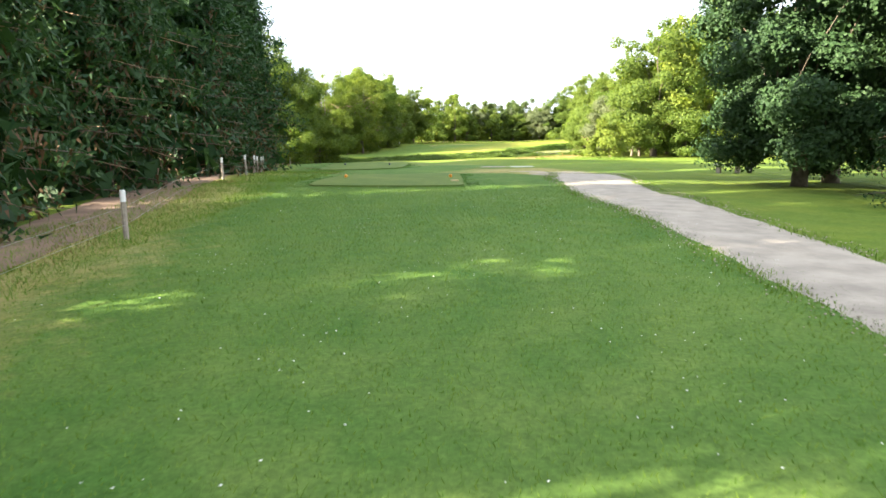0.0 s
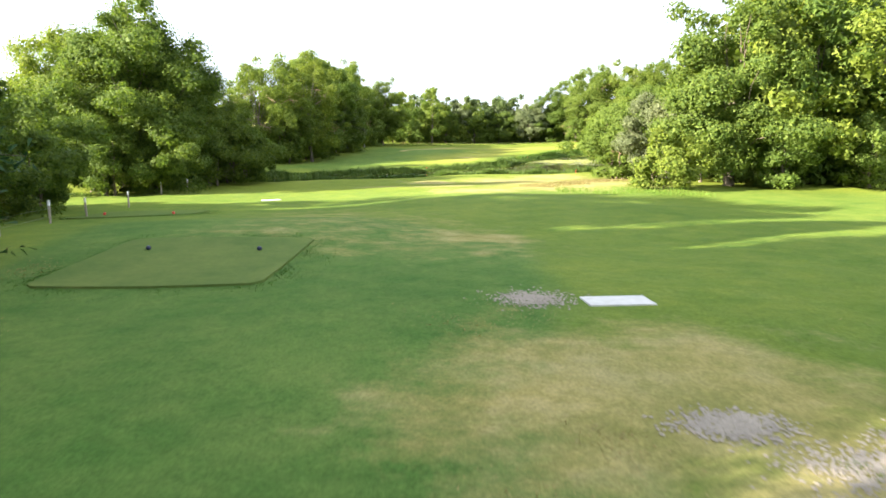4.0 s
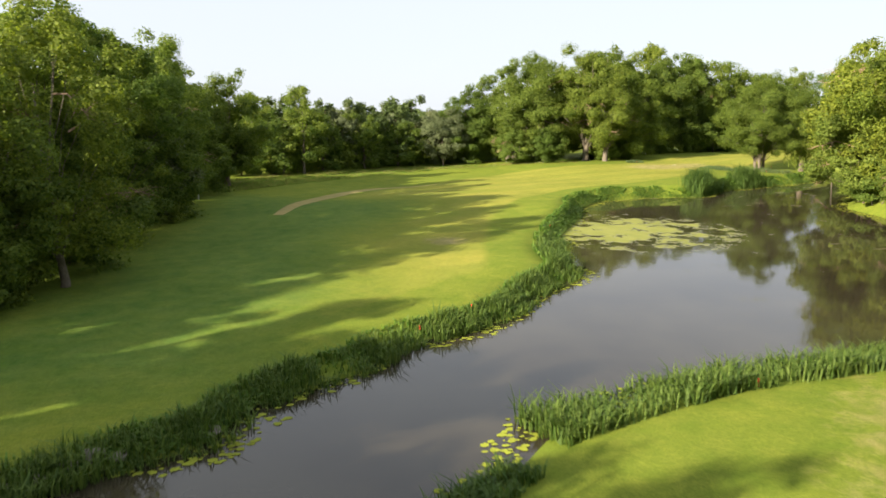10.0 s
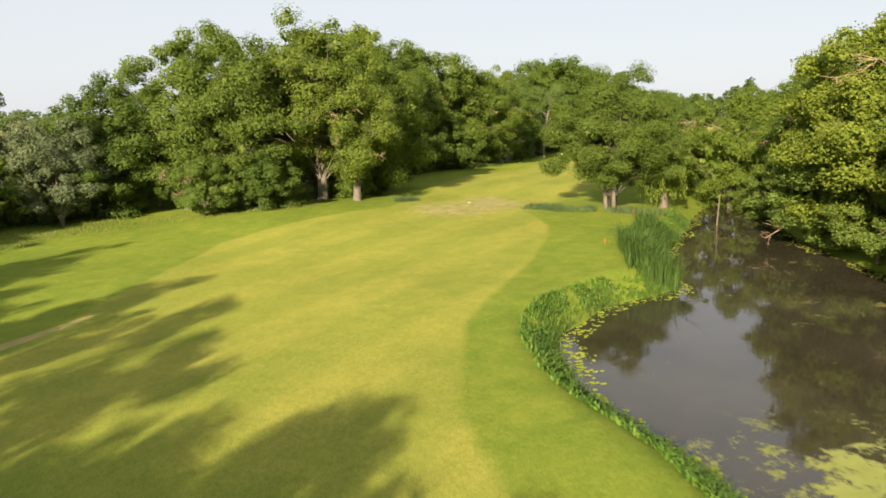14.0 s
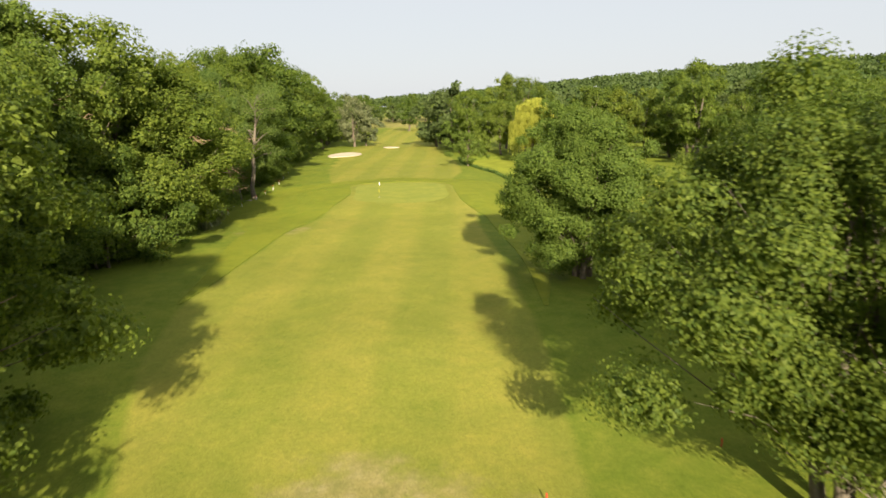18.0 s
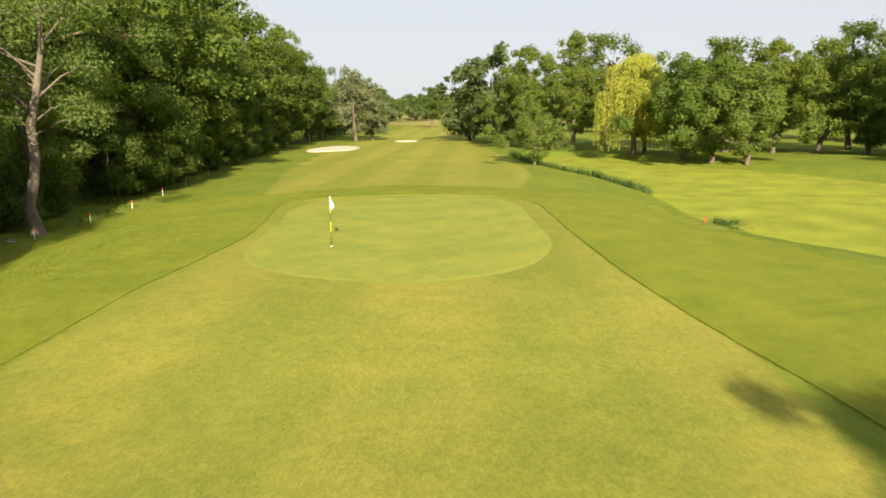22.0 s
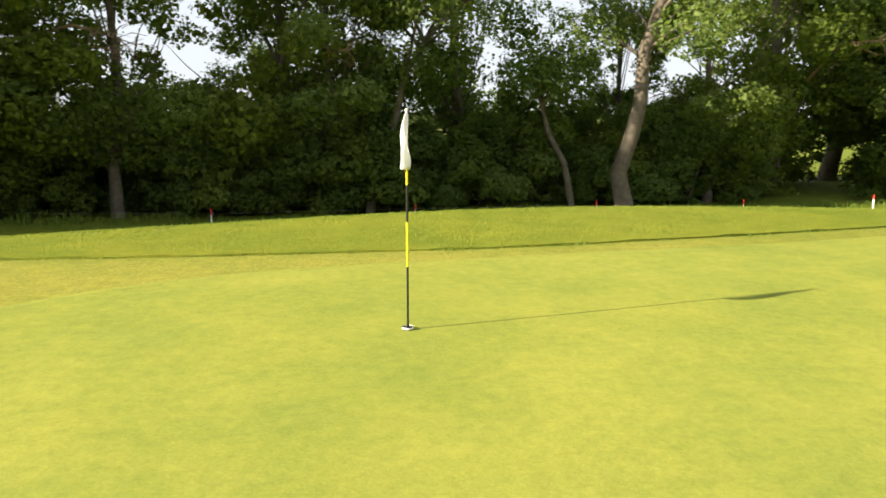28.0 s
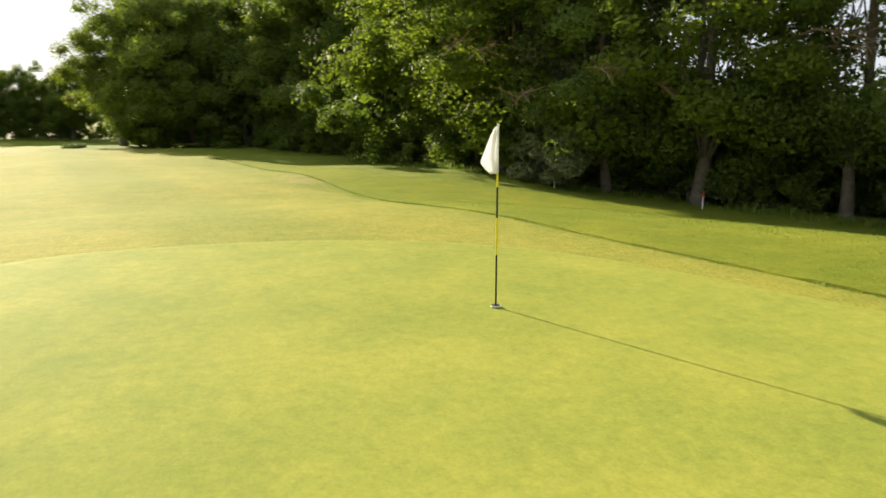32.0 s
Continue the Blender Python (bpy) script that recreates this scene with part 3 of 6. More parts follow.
FIELD_LINE = [(-33, 126), (-31, 150), (-30, 190), (-36, 235), (-120, 270), (-190, 220), (-170, 150), (-90, 119), (-46, 119)]
tagged(draped("ploughed_field", spline(FIELD_LINE, 8), 0.05, M_FIELD, 30), "bare ploughed brown field beyond the tree belt", "field", kind="structure")


# ---- trees ----
def tube(vs, fs, pts, radii, sides=6):
    pts = [Vector(p) for p in pts]
    base = len(vs)
    for i, p in enumerate(pts):
        d = (pts[min(i + 1, len(pts) - 1)] - pts[max(i - 1, 0)]).normalized()
        u = d.orthogonal().normalized()
        if abs(d.z) > 0.3:
            u = (Vector((1, 0, 0)) - d * d.x).normalized()
        w = d.cross(u)
        for k in range(sides):
            a = 2 * math.pi * k / sides
            vs.append(tuple(p + (u * math.cos(a) + w * math.sin(a)) * radii[i]))
    for i in range(len(pts) - 1):
        for k in range(sides):
            j = (k + 1) % sides
            fs.append((base + i * sides + k, base + i * sides + j, base + (i + 1) * sides + j, base + (i + 1) * sides + k))
    fs.append(tuple(base + (len(pts) - 1) * sides + k for k in range(sides)))


def leaf_quads(centres, normals, length, width, rng, droop=0.0):
    """Folded four-cornered leaves, each round its own centre."""
    n = len(centres)
    rnd = rng.normal(size=(n, 3))
    nrm = normals + 0.6 * rnd
    nrm /= np.linalg.norm(nrm, axis=1)[:, None]
    u = np.cross(nrm, rng.normal(size=(n, 3)))
    if droop:
        u = u * (1 - droop) + np.array([0, 0, -1.0]) * droop * np.linalg.norm(u, axis=1)[:, None]
    u /= np.linalg.norm(u, axis=1)[:, None] + 1e-9
    v = np.cross(nrm, u)
    v /= np.linalg.norm(v, axis=1)[:, None] + 1e-9
    ln = length * rng.uniform(0.6, 1.25, (n, 1))
    wd = width * rng.uniform(0.6, 1.25, (n, 1))
    fold = nrm * ln * rng.uniform(-0.22, 0.22, (n, 1))
    a = centres - u * ln * 0.5
    b = centres + v * wd * 0.5 + fold
    c = centres + u * ln * 0.5
    d = centres - v * wd * 0.5 + fold
    vs = np.stack([a, b, c, d], 1).reshape(-1, 3)
    fs = np.arange(4 * n).reshape(-1, 4)
    return vs, fs


def leaf_tris(centres, normals, length, width, rng, droop=0.0):
    """Small three-cornered leaves for crowns with very many of them."""
    v, f = leaf_quads(centres, normals, length, width, rng, droop)
    v = v.reshape(-1, 4, 3)
    tri = np.stack([v[:, 0] + (v[:, 1] - v[:, 3]) * 0.32, v[:, 0] - (v[:, 1] - v[:, 3]) * 0.32 + (v[:, 2] - v[:, 0]) * 0.12, v[:, 2]], 1)
    return tri.reshape(-1, 3), np.arange(3 * len(v)).reshape(-1, 3)


def puffs(centres, radii, mid, n_leaves, size, rng, flat, core_mul, solid):
    """Leaves of a crown: round each clump a ragged outer shell of small leaves that face outwards, larger sprays inside it, and a dense heart."""
    k = len(centres)
    share = np.maximum(1, (n_leaves * radii ** 2 / np.sum(radii ** 2)).astype(int))
    cs, ns, ls = [], [], []
    squash = np.array([1.1, 1.1, flat])
    for q, r, m in zip(centres, radii, share):
        out = q - mid
        out /= np.linalg.norm(out) + 1e-6
        wave_a, wave_b = rng.normal(size=3) * 2.6, rng.normal(size=3) * 4.2
        for count, lo, hi, ln in ((m, 0.84, 1.2, size), (max(6, m // 6), 0.66, 0.88, size * 1.9), (int(26 * solid), 0.25, 0.68, r * 0.5 * core_mul)):
            d = rng.normal(size=(int(count * 1.35) + 3, 3))
            d /= np.linalg.norm(d, axis=1)[:, None]
            if ln < r * 0.45:  # fewer leaves on the side that faces the crown's heart and below
                d = d[(d @ out + 0.35 * d[:, 2] > rng.uniform(-1.3, -0.3, len(d)))]
            d = d[:count]
            rr = r * rng.uniform(lo, hi, (len(d), 1)) * (1 + 0.2 * np.sin(d @ wave_a) + 0.16 * np.sin(d @ wave_b))[:, None]
            squash[2] = flat + max(0.0, 1.05 - flat) * max(0.0, out[2])  # rounder at the top
            cs.append(q + d * rr * squash)
            ns.append(d + 0.35 * out + np.array([0, 0, 0.25]))
            ls.append(np.full((len(d), 1), ln))
    return np.concatenate(cs), np.concatenate(ns), np.concatenate(ls)


def broad_tree(name, label, seed, h, cr, low, clumps, leaves, size, leaf_mat, bark_mat, trunk_r=0.32, stems=1, flat=0.75, lean=0.0, top_taper=0.8, dead=0, fine=True, lumps=2, solid=1.0):
    """A branching tree: trunk and limbs in one mesh, and a crown of many small leaves in clumps at the limbs' ends."""
    rng = np.random.default_rng(seed)
    tree = tagged(new(name), label, "tree")
    vs, fs = [], []
    cz, ch = h * (low + (1 - low) / 2), h * (1 - low) / 2
    ends = []
    for k in range(clumps):
        f = (k + 0.5) / clumps
        zz = -1 + 2 * f
        ang = k * 2.399963 + rng.uniform(-0.4, 0.4)
        prof = math.sqrt(max(0.03, 1 - abs(zz) ** 2.2)) * (1 - (1 - top_taper) * max(0, zz))
        rad = cr * prof * rng.uniform(0.48, 1.05) * (1 + 0.2 * math.sin(2 * ang + seed) + 0.1 * math.sin(3 * ang + 5 * zz))
        ends.append(np.array([math.cos(ang) * rad, math.sin(ang) * rad, cz + zz * ch * 0.9 + rng.uniform(-0.04, 0.04) * h]))
    for s in range(stems):
        a0 = s * 2 * math.pi / stems + seed
        off = Vector((math.cos(a0), math.sin(a0), 0)) * (0.0 if stems == 1 else 0.45 + 0.25 * (s % 2))
        bend = Vector((rng.uniform(-1, 1), rng.uniform(-1, 1), 0)) * 0.05 * h + Vector((lean, 0, 0))
        r0 = trunk_r / (stems ** 0.45)
        topz = h * (low + (1 - low) * 0.72)
        line = [off + bend * (t ** 1.5) + off * t * (0.0 if stems == 1 else 1.5) + Vector((rng.uniform(-1, 1), rng.uniform(-1, 1), 0)) * (0.012 * h * (0 < t < 1)) + Vector((0, 0, topz * t - 0.3))
                for t in (0, 0.04, 0.18, 0.36, 0.56, 0.78, 1.0)]
        tube(vs, fs, line, [r0 * q for q in (1.45, 1.1, 0.92, 0.8, 0.6, 0.38, 0.12)], 8)
        for k, e in enumerate(ends):
            if k % stems != s or (not fine and k % 2) or (stems == 1 and k % 3 == 1):
                continue
            t = min(0.92, max(0.3, (e[2] / h - 0.2) * 0.95))
            i = t * (len(line) - 1)
            i0 = int(i)
            p0 = line[i0].lerp(line[min(i0 + 1, len(line) - 1)], i - i0)
            p3 = Vector(e)
            p1 = p0.lerp(p3, 0.35) + Vector((rng.uniform(-0.4, 0.4), rng.uniform(-0.4, 0.4), 0.03 * h))
            p2 = p0.lerp(p3, 0.7) + Vector((rng.uniform(-0.5, 0.5), rng.uniform(-0.5, 0.5), 0.03 * h))
            r = r0 * 0.17
            tube(vs, fs, [p0, p1, p2, p3], [r, r * 0.7, r * 0.45, r * 0.15], 5)
    mesh_object("trunk", np.array(vs), fs, bark_mat, tree, smooth_shade=True)
    for k in range(dead):
        dv, df = [], []
        a, z0 = rng.uniform(0, 6.3), h * rng.uniform(max(0.12, low), 0.75)
        p = Vector((math.cos(a) * cr * 0.3, math.sin(a) * cr * 0.3, z0))
        q = Vector((math.cos(a) * cr * 1.12, math.sin(a) * cr * 1.12, z0 + rng.uniform(-1.6, 1.2)))
        m1 = p.lerp(q, 0.5) + Vector((rng.uniform(-0.5, 0.5), rng.uniform(-0.5, 0.5), 0.6))
        tube(dv, df, [p, m1, q], [0.08, 0.055, 0.015], 5)
        for _ in range(9):
            s0 = m1.lerp(q, rng.uniform(0.0, 0.95))
            s1 = s0 + Vector((math.cos(a) * 0.6 + rng.uniform(-0.9, 0.9), math.sin(a) * 0.6 + rng.uniform(-0.9, 0.9), rng.uniform(-0.9, 0.6)))
            tube(dv, df, [s0, s0.lerp(s1, 0.5) + Vector((0, 0, rng.uniform(-0.2, 0.2))), s1], [0.028, 0.02, 0.008], 4)
            s2 = s1.lerp(s0, 0.4)
            tube(dv, df, [s2, s2 + Vector((rng.uniform(-0.5, 0.5), rng.uniform(-0.5, 0.5), rng.uniform(-0.5, 0.4)))], [0.014, 0.005], 3)
        mesh_object("dead_branch", np.array(dv), df, M_DEADWOOD, tree, "bare bleached dead branch")
    mid = np.array([0, 0, cz - 0.15 * ch])
    at, rads = [], []
    base = cr * 0.165 + 0.26
    for e in ends:
        for s in range(lumps):
            at.append(e + rng.normal(size=3) * np.array([1, 1, 0.7]) * cr * 0.17)
            rads.append(base * rng.uniform(0.38, 1.2) * (1 - 0.22 * max(0.0, (at[-1][2] - cz) / ch)))
    at, rads = np.array(at), np.array(rads)
    cs, ns, ls = puffs(at, rads, mid, leaves, size, rng, flat, 1.0 if fine else 1.2, solid)
    heart = np.concatenate([mid + (at - mid) * rng.uniform(0.25, 0.62, (len(at), 1)) for _ in range(3)]) if solid >= 1 else at[:1]
    cs, ns, ls = np.concatenate([cs, heart]), np.concatenate([ns, rng.normal(size=heart.shape)]), np.concatenate([ls, np.full((len(heart), 1), base * 0.7)])
    keep = cs[:, 2] > 0.1 + 0.3 * ls[:, 0]
    lv, lf = leaf_quads(cs[keep], ns[keep], ls[keep], ls[keep] * 0.8, rng) if fine else leaf_tris(cs[keep], ns[keep], ls[keep] * 1.1, ls[keep], rng)
    mesh_object("crown", lv, lf, leaf_mat, tree)
    return tree


def conifer(name, label, seed, h, r0, leaves, size, leaf_mat, low=0.0):
    """A dense dark evergreen: whorls of boughs that carry hanging sprays."""
    rng = np.random.default_rng(seed)
    tree = tagged(new(name), label, "tree")
    vs, fs = [], []
    tube(vs, fs, [(0, 0, -0.3), (0.05, 0, h * 0.3), (-0.05, 0.08, h * 0.65), (0, 0, h * 0.97)], [0.34, 0.25, 0.15, 0.03], 8)
    cs, ns = [], []
    tiers = int(h * 2.1)
    each = max(6, leaves // (tiers * 7))
    for k in range(tiers):
        f = (k + 0.6) / tiers
        z = h * (low + (1 - low) * f)
        reach = r0 * (1 - f ** 2.2) * (0.82 + 0.18 * math.sin(k * 1.7 + seed)) + 0.35
        for b in range(7):
            a = b * 0.8976 + k * 0.61 + rng.uniform(-0.25, 0.25)
            rr = reach * rng.uniform(0.6, 1.25)
            tip = Vector((math.cos(a) * rr, math.sin(a) * rr, z - 0.10 * rr + 0.25))
            if b % 2 == 0:
                tube(vs, fs, [(0, 0, z), tip.lerp(Vector((0, 0, z)), 0.5) + Vector((0, 0, 0.15)), tip], [0.06, 0.035, 0.01], 4)
            t = rng.uniform(0.25, 1.0, (each, 1)) ** 0.6
            p = np.array([0, 0, z]) * (1 - t) + np.array(tip) * t + rng.normal(size=(each, 3)) * np.array([0.27, 0.27, 0.20]) * (0.5 + 0.6 * t)
            cs.append(p)
            ns.append(np.tile([math.cos(a) * 0.6, math.sin(a) * 0.6, 0.5], (each, 1)))
    mesh_object("trunk", np.array(vs), fs, M_BARK, tree, smooth_shade=True)
    for k in range(34):  # bare dead boughs inside the skirt
        vs, fs = [], []
        a, z0 = k * 2.4, rng.uniform(0.2, 6.5)
        rr = r0 * rng.uniform(0.55, 1.0)
        tip = Vector((math.cos(a) * rr, math.sin(a) * rr, max(0.05, z0 + rng.uniform(-0.9, 0.3))))
        m1 = Vector((0, 0, z0)).lerp(tip, 0.55) + Vector((rng.uniform(-0.2, 0.2), rng.uniform(-0.2, 0.2), 0.15))
        tube(vs, fs, [(0, 0, z0), m1, tip], [0.04, 0.025, 0.008], 4)
        for _ in range(3):
            s0 = m1.lerp(tip, rng.uniform(0, 0.9))
            tube(vs, fs, [s0, s0 + Vector((rng.uniform(-0.5, 0.5), rng.uniform(-0.5, 0.5), rng.uniform(-0.5, 0.3)))], [0.012, 0.004], 3)
        mesh_object("dead_bough", np.array(vs), fs, M_DEADWOOD, tree, "bare brown dead bough low on the trunk")
    cs, ns = np.concatenate(cs), np.concatenate(ns)
    side = np.sin(np.arctan2(cs[:, 1], cs[:, 0]) * 3 + seed) * 1.6
    keep = (cs[:, 2] > 0.1) & ((cs[:, 2] > 3.4 + side) | (rng.uniform(size=len(cs)) < 0.22))
    lv, lf = leaf_tris(cs[keep], ns[keep], size, size * 0.5, rng, 0.35)
    heart = cs[::14] * np.array([0.55, 0.55, 1.0])
    hv, hf = leaf_tris(heart, ns[::14], 1.3, 1.1, rng, 0.3)
    mesh_object("crown", np.concatenate([lv, hv]), np.concatenate([lf, hf + len(lv)]), leaf_mat, tree)
    inner = np.where((cs[:, 2] < 6.5 + side) & (rng.uniform(size=len(cs)) < 0.16))[0]
    bv, bf = leaf_tris(cs[inner] * np.array([0.82, 0.82, 0.97]), ns[inner], size * 0.9, size * 0.4, rng, 0.6)
    mesh_object("withered_sprays", bv, bf, L_BROWN, tree, "withered red-brown sprays inside the skirt")
    return tree


def weeping_willow(name, label, seed, h, cr, strands, leaf_mat):
    """A willow with arching limbs from which curtains of thin leafy strands hang."""
    rng = np.random.default_rng(seed)
    tree = tagged(new(name), label, "tree")
    vs, fs = [], []
    tube(vs, fs, [(0, 0, -0.3), (0.1, 0, h * 0.12), (0.0, 0.1, h * 0.3), (0.15, 0, h * 0.55), (0, 0, h * 0.8)], [0.5, 0.36, 0.3, 0.2, 0.06], 8)
    cs, ns = [], []
    lobes = []
    for k in range(13):
        a, f = k * 2.399963 + seed, math.sqrt((k + 0.5) / 13)
        lobes.append((math.cos(a) * cr * 0.8 * f, math.sin(a) * cr * 0.8 * f, h * (1.0 - 0.38 * f ** 1.6) + rng.uniform(-0.7, 0.4), rng.uniform(0.55, 1.05)))
        tube(vs, fs, [(0, 0, h * 0.4), (lobes[-1][0] * 0.4, lobes[-1][1] * 0.4, h * 0.72), lobes[-1][:3]], [0.13, 0.08, 0.02], 5)
    for k in range(strands):
        lx, ly, lz, drop = lobes[k % 13]
        a, f = rng.uniform(0, 6.283), math.sqrt(rng.uniform(0, 1))
        r = f * cr * 0.36
        p = np.array([lx + math.cos(a) * r, ly + math.sin(a) * r, lz - 0.5 * f * f])
        length = (p[2] - 0.4) * drop * rng.uniform(0.35, 0.95)
        m = int(length / 0.2) + 2
        t = np.linspace(0, 1, m)[:, None]
        sway = np.array([math.cos(a), math.sin(a), 0]) * 0.35
        cs.append(p + np.column_stack([np.zeros(m), np.zeros(m), -length * t[:, 0]]) + sway * np.sin(t * 1.8) + rng.normal(size=(m, 3)) * 0.10)
        ns.append(np.tile([math.cos(a), math.sin(a), 0.3], (m, 1)))
    mesh_object("trunk", np.array(vs), fs, M_BARK, tree, smooth_shade=True)
    cs, ns = np.concatenate(cs), np.concatenate(ns)
    lv, lf = leaf_quads(cs, ns, 0.40, 0.13, rng, 0.75)
    mesh_object("crown", lv, lf, leaf_mat, tree, "curtain of thin hanging leaves")
    return tree


def pair(make, name, label, seed, h, cr, low, clumps, leaves, size, *rest, **more):
    """The same tree twice: a full one for near the camera's way, and a sparser one with larger leaves for far off."""
    full = make(name, label, seed, h, cr, low, clumps, int(leaves * 1.7), size, *rest, **more)
    more.pop("dead", None)
    more["stems"] = 1
    light = make(name, label, seed, h, cr, low, max(14, int(clumps * 0.7)), int(leaves * 0.42), size * 1.6, *rest, fine=False, **more)
    return full, light


KINDS = {
    "oak": pair(broad_tree, "oak_tree", "broad dark green oak with a grey trunk", 11, 16.0, 6.3, 0.16, 46, 21000, 0.2, L_OAK, M_BARK, 0.42),
    "oak2": pair(broad_tree, "oak_tree", "spreading green oak on the edge of the wood", 23, 15.0, 6.6, 0.12, 46, 21000, 0.2, L_ASH, M_BARK, 0.40),
    "tall_oak": pair(broad_tree, "oak_tree", "tall layered oak on a bare pale trunk", 29, 16.5, 5.9, 0.24, 50, 21000, 0.19, L_ASH, M_PALEBARK, 0.48, dead=7, solid=1.2),
    "ash": pair(broad_tree, "ash_tree", "tall light green ash with a pale trunk", 37, 18.0, 5.2, 0.20, 42, 20000, 0.195, L_ASH, M_PALEBARK, 0.34, top_taper=0.6),
    "ash2": pair(broad_tree, "ash_tree", "tall bright green ash tree with bare twigs", 41, 17.0, 5.0, 0.12, 40, 18500, 0.19, L_FIELD, M_PALEBARK, 0.30, top_taper=0.55, dead=4),
    "airy": pair(broad_tree, "ash_tree", "airy tall tree with bare twigs and light through its crown", 43, 17.0, 4.8, 0.1, 38, 12000, 0.19, L_ASH, M_PALEBARK, 0.26, top_taper=0.8, dead=7, solid=0.1),
    "wood_ash": pair(broad_tree, "ash_tree", "tall fresh green tree standing open in the wood", 45, 17.0, 4.6, 0.08, 32, 10500, 0.17, L_WOOD, M_PALEBARK, 0.24, top_taper=0.85, lumps=2, solid=0.0),
    "hazel": pair(broad_tree, "hazel_bush", "cool green bush below the wood's trees", 81, 4.2, 2.2, 0.0, 18, 4600, 0.16, L_WOOD, M_BARK, 0.08, stems=3),
    "skirt": pair(broad_tree, "oak_tree", "leafy oak with branches hanging to the ground", 17, 13.0, 5.0, 0.03, 52, 22000, 0.19, L_OAK, M_BARK, 0.36),
    "maple": pair(broad_tree, "field_maple", "round bright green field maple", 53, 12.0, 5.0, 0.08, 42, 19000, 0.185, L_FIELD, M_BARK, 0.28),
    "willow_oak": pair(broad_tree, "oak_tree", "bright yellow-green oak leaning over the water", 57, 13.4, 5.6, 0.03, 50, 23000, 0.185, L_BRIGHT, M_BARK, 0.34, dead=4),
    "holly": pair(broad_tree, "holm_oak", "dark glossy evergreen oak leafy to the ground", 19, 12.5, 4.2, 0.03, 56, 26000, 0.17, L_HOLM, M_BARK, 0.34),
    "bushy": pair(broad_tree, "hedgerow_tree", "dense hedgerow tree leafy down to the ground", 61, 9.0, 4.3, 0.02, 34, 11000, 0.2, L_OAK, M_BARK, 0.2, stems=3),
    "bushy2": pair(broad_tree, "hedgerow_tree", "light green hedgerow tree leafy to the ground", 67, 8.5, 4.2, 0.02, 34, 11000, 0.2, L_FIELD, M_BARK, 0.2, stems=3, dead=3),
    "grey": pair(broad_tree, "grey_willow", "grey-green willow with fine silvery leaves", 71, 12.0, 4.8, 0.08, 40, 16000, 0.2, L_GREY, M_BARK, 0.3, stems=2),
    "shrub": pair(broad_tree, "shrub", "low leafy green shrub at the trees' foot", 79, 3.6, 2.2, 0.0, 16, 3400, 0.185, L_ASH, M_BARK, 0.08, stems=3),
    "shrub2": pair(broad_tree, "shrub", "low bright green shrub at the wood's edge", 83, 3.0, 2.1, 0.0, 16, 3300, 0.18, L_FIELD, M_BARK, 0.07, stems=3),
    "blossom": pair(broad_tree, "elder_bush", "elder bush covered in pale cream blossom", 87, 4.6, 2.6, 0.0, 20, 5600, 0.16, L_BACKLIT, M_BARK, 0.1, stems=3),
    "far": pair(broad_tree, "far_tree", "distant green tree in the belt", 89, 14.0, 6.0, 0.05, 30, 9000, 0.36, L_FAR, M_BARK, 0.35),
    "cypress": (conifer("cypress_tree", "dark dense cypress with hanging sprays", 97, 15.0, 3.4, 24000, 0.36, L_DARK),) * 2,
    "yew": (conifer("yew_tree", "dark spreading evergreen tree beside the path", 101, 11.0, 4.2, 14000, 0.34, L_DARK, 0.02),) * 2,
}
FRESH = set()
ROUTE = [(0, 0), (0, 50), (-5, 95), (3, 140), (30, 178), (62, 194), (100, 204), (132, 214), (140, 218)]


def near_route(x, y, reach):
    best = 1e9
    for (ax, ay), (bx, by) in zip(ROUTE, ROUTE[1:]):
        dx, dy = bx - ax, by - ay
        t = min(1, max(0, ((x - ax) * dx + (y - ay) * dy) / (dx * dx + dy * dy)))
        best = min(best, math.hypot(x - ax - t * dx, y - ay - t * dy))
    return best < reach


def plant(kind, x, y, scale=1.0, turn=None, wide=1.0, group="", reach=40):
    src = KINDS[kind][0 if near_route(x, y, reach) else 1]
    turn = (x * 37.7 + y * 91.3) % 360 if turn is None else turn
    m = pose(x, y, hz(x, y), 0, 0, turn) @ Matrix.Diagonal((scale * wide, scale * wide, scale, 1))
    if src not in FRESH:
        FRESH.add(src)
        src.matrix_basis = m
        ob = src
    else:
        ob = copy_thing(src, pose(0, 0, 0))
        ob.matrix_basis = m
    return tagged(ob, group=group)


def row(kinds, pts, gap, depth, scale, seed, group, jitter=1.0, rows=1, reach=40, vary=0.2):
    """Trees along a line of corner points; depth sets the rows behind it, to the line's left-hand side."""
    rng = random.Random(seed)
    p = [Vector(q) for q in pts]
    k = 0
    for r in range(rows):
        carry = rng.uniform(0, gap)
        for a, b in zip(p, p[1:]):
            d = b - a
            n = Vector((-d.y, d.x)).normalized()
            s = carry
            while s < d.length:
                q = a + d * (s / d.length) + n * (depth * r + rng.uniform(0, 1.6) * jitter)
                plant(kinds[k % len(kinds)], q.x + rng.uniform(-0.8, 0.8) * jitter, q.y, scale * rng.uniform(1 - vary, 1 + vary), rng.uniform(0, 360), rng.uniform(0.9, 1.12), group, reach if r == 0 else reach * 0.6)
                k += 1
                s += gap * rng.uniform(0.8, 1.25)
            carry = s - d.length


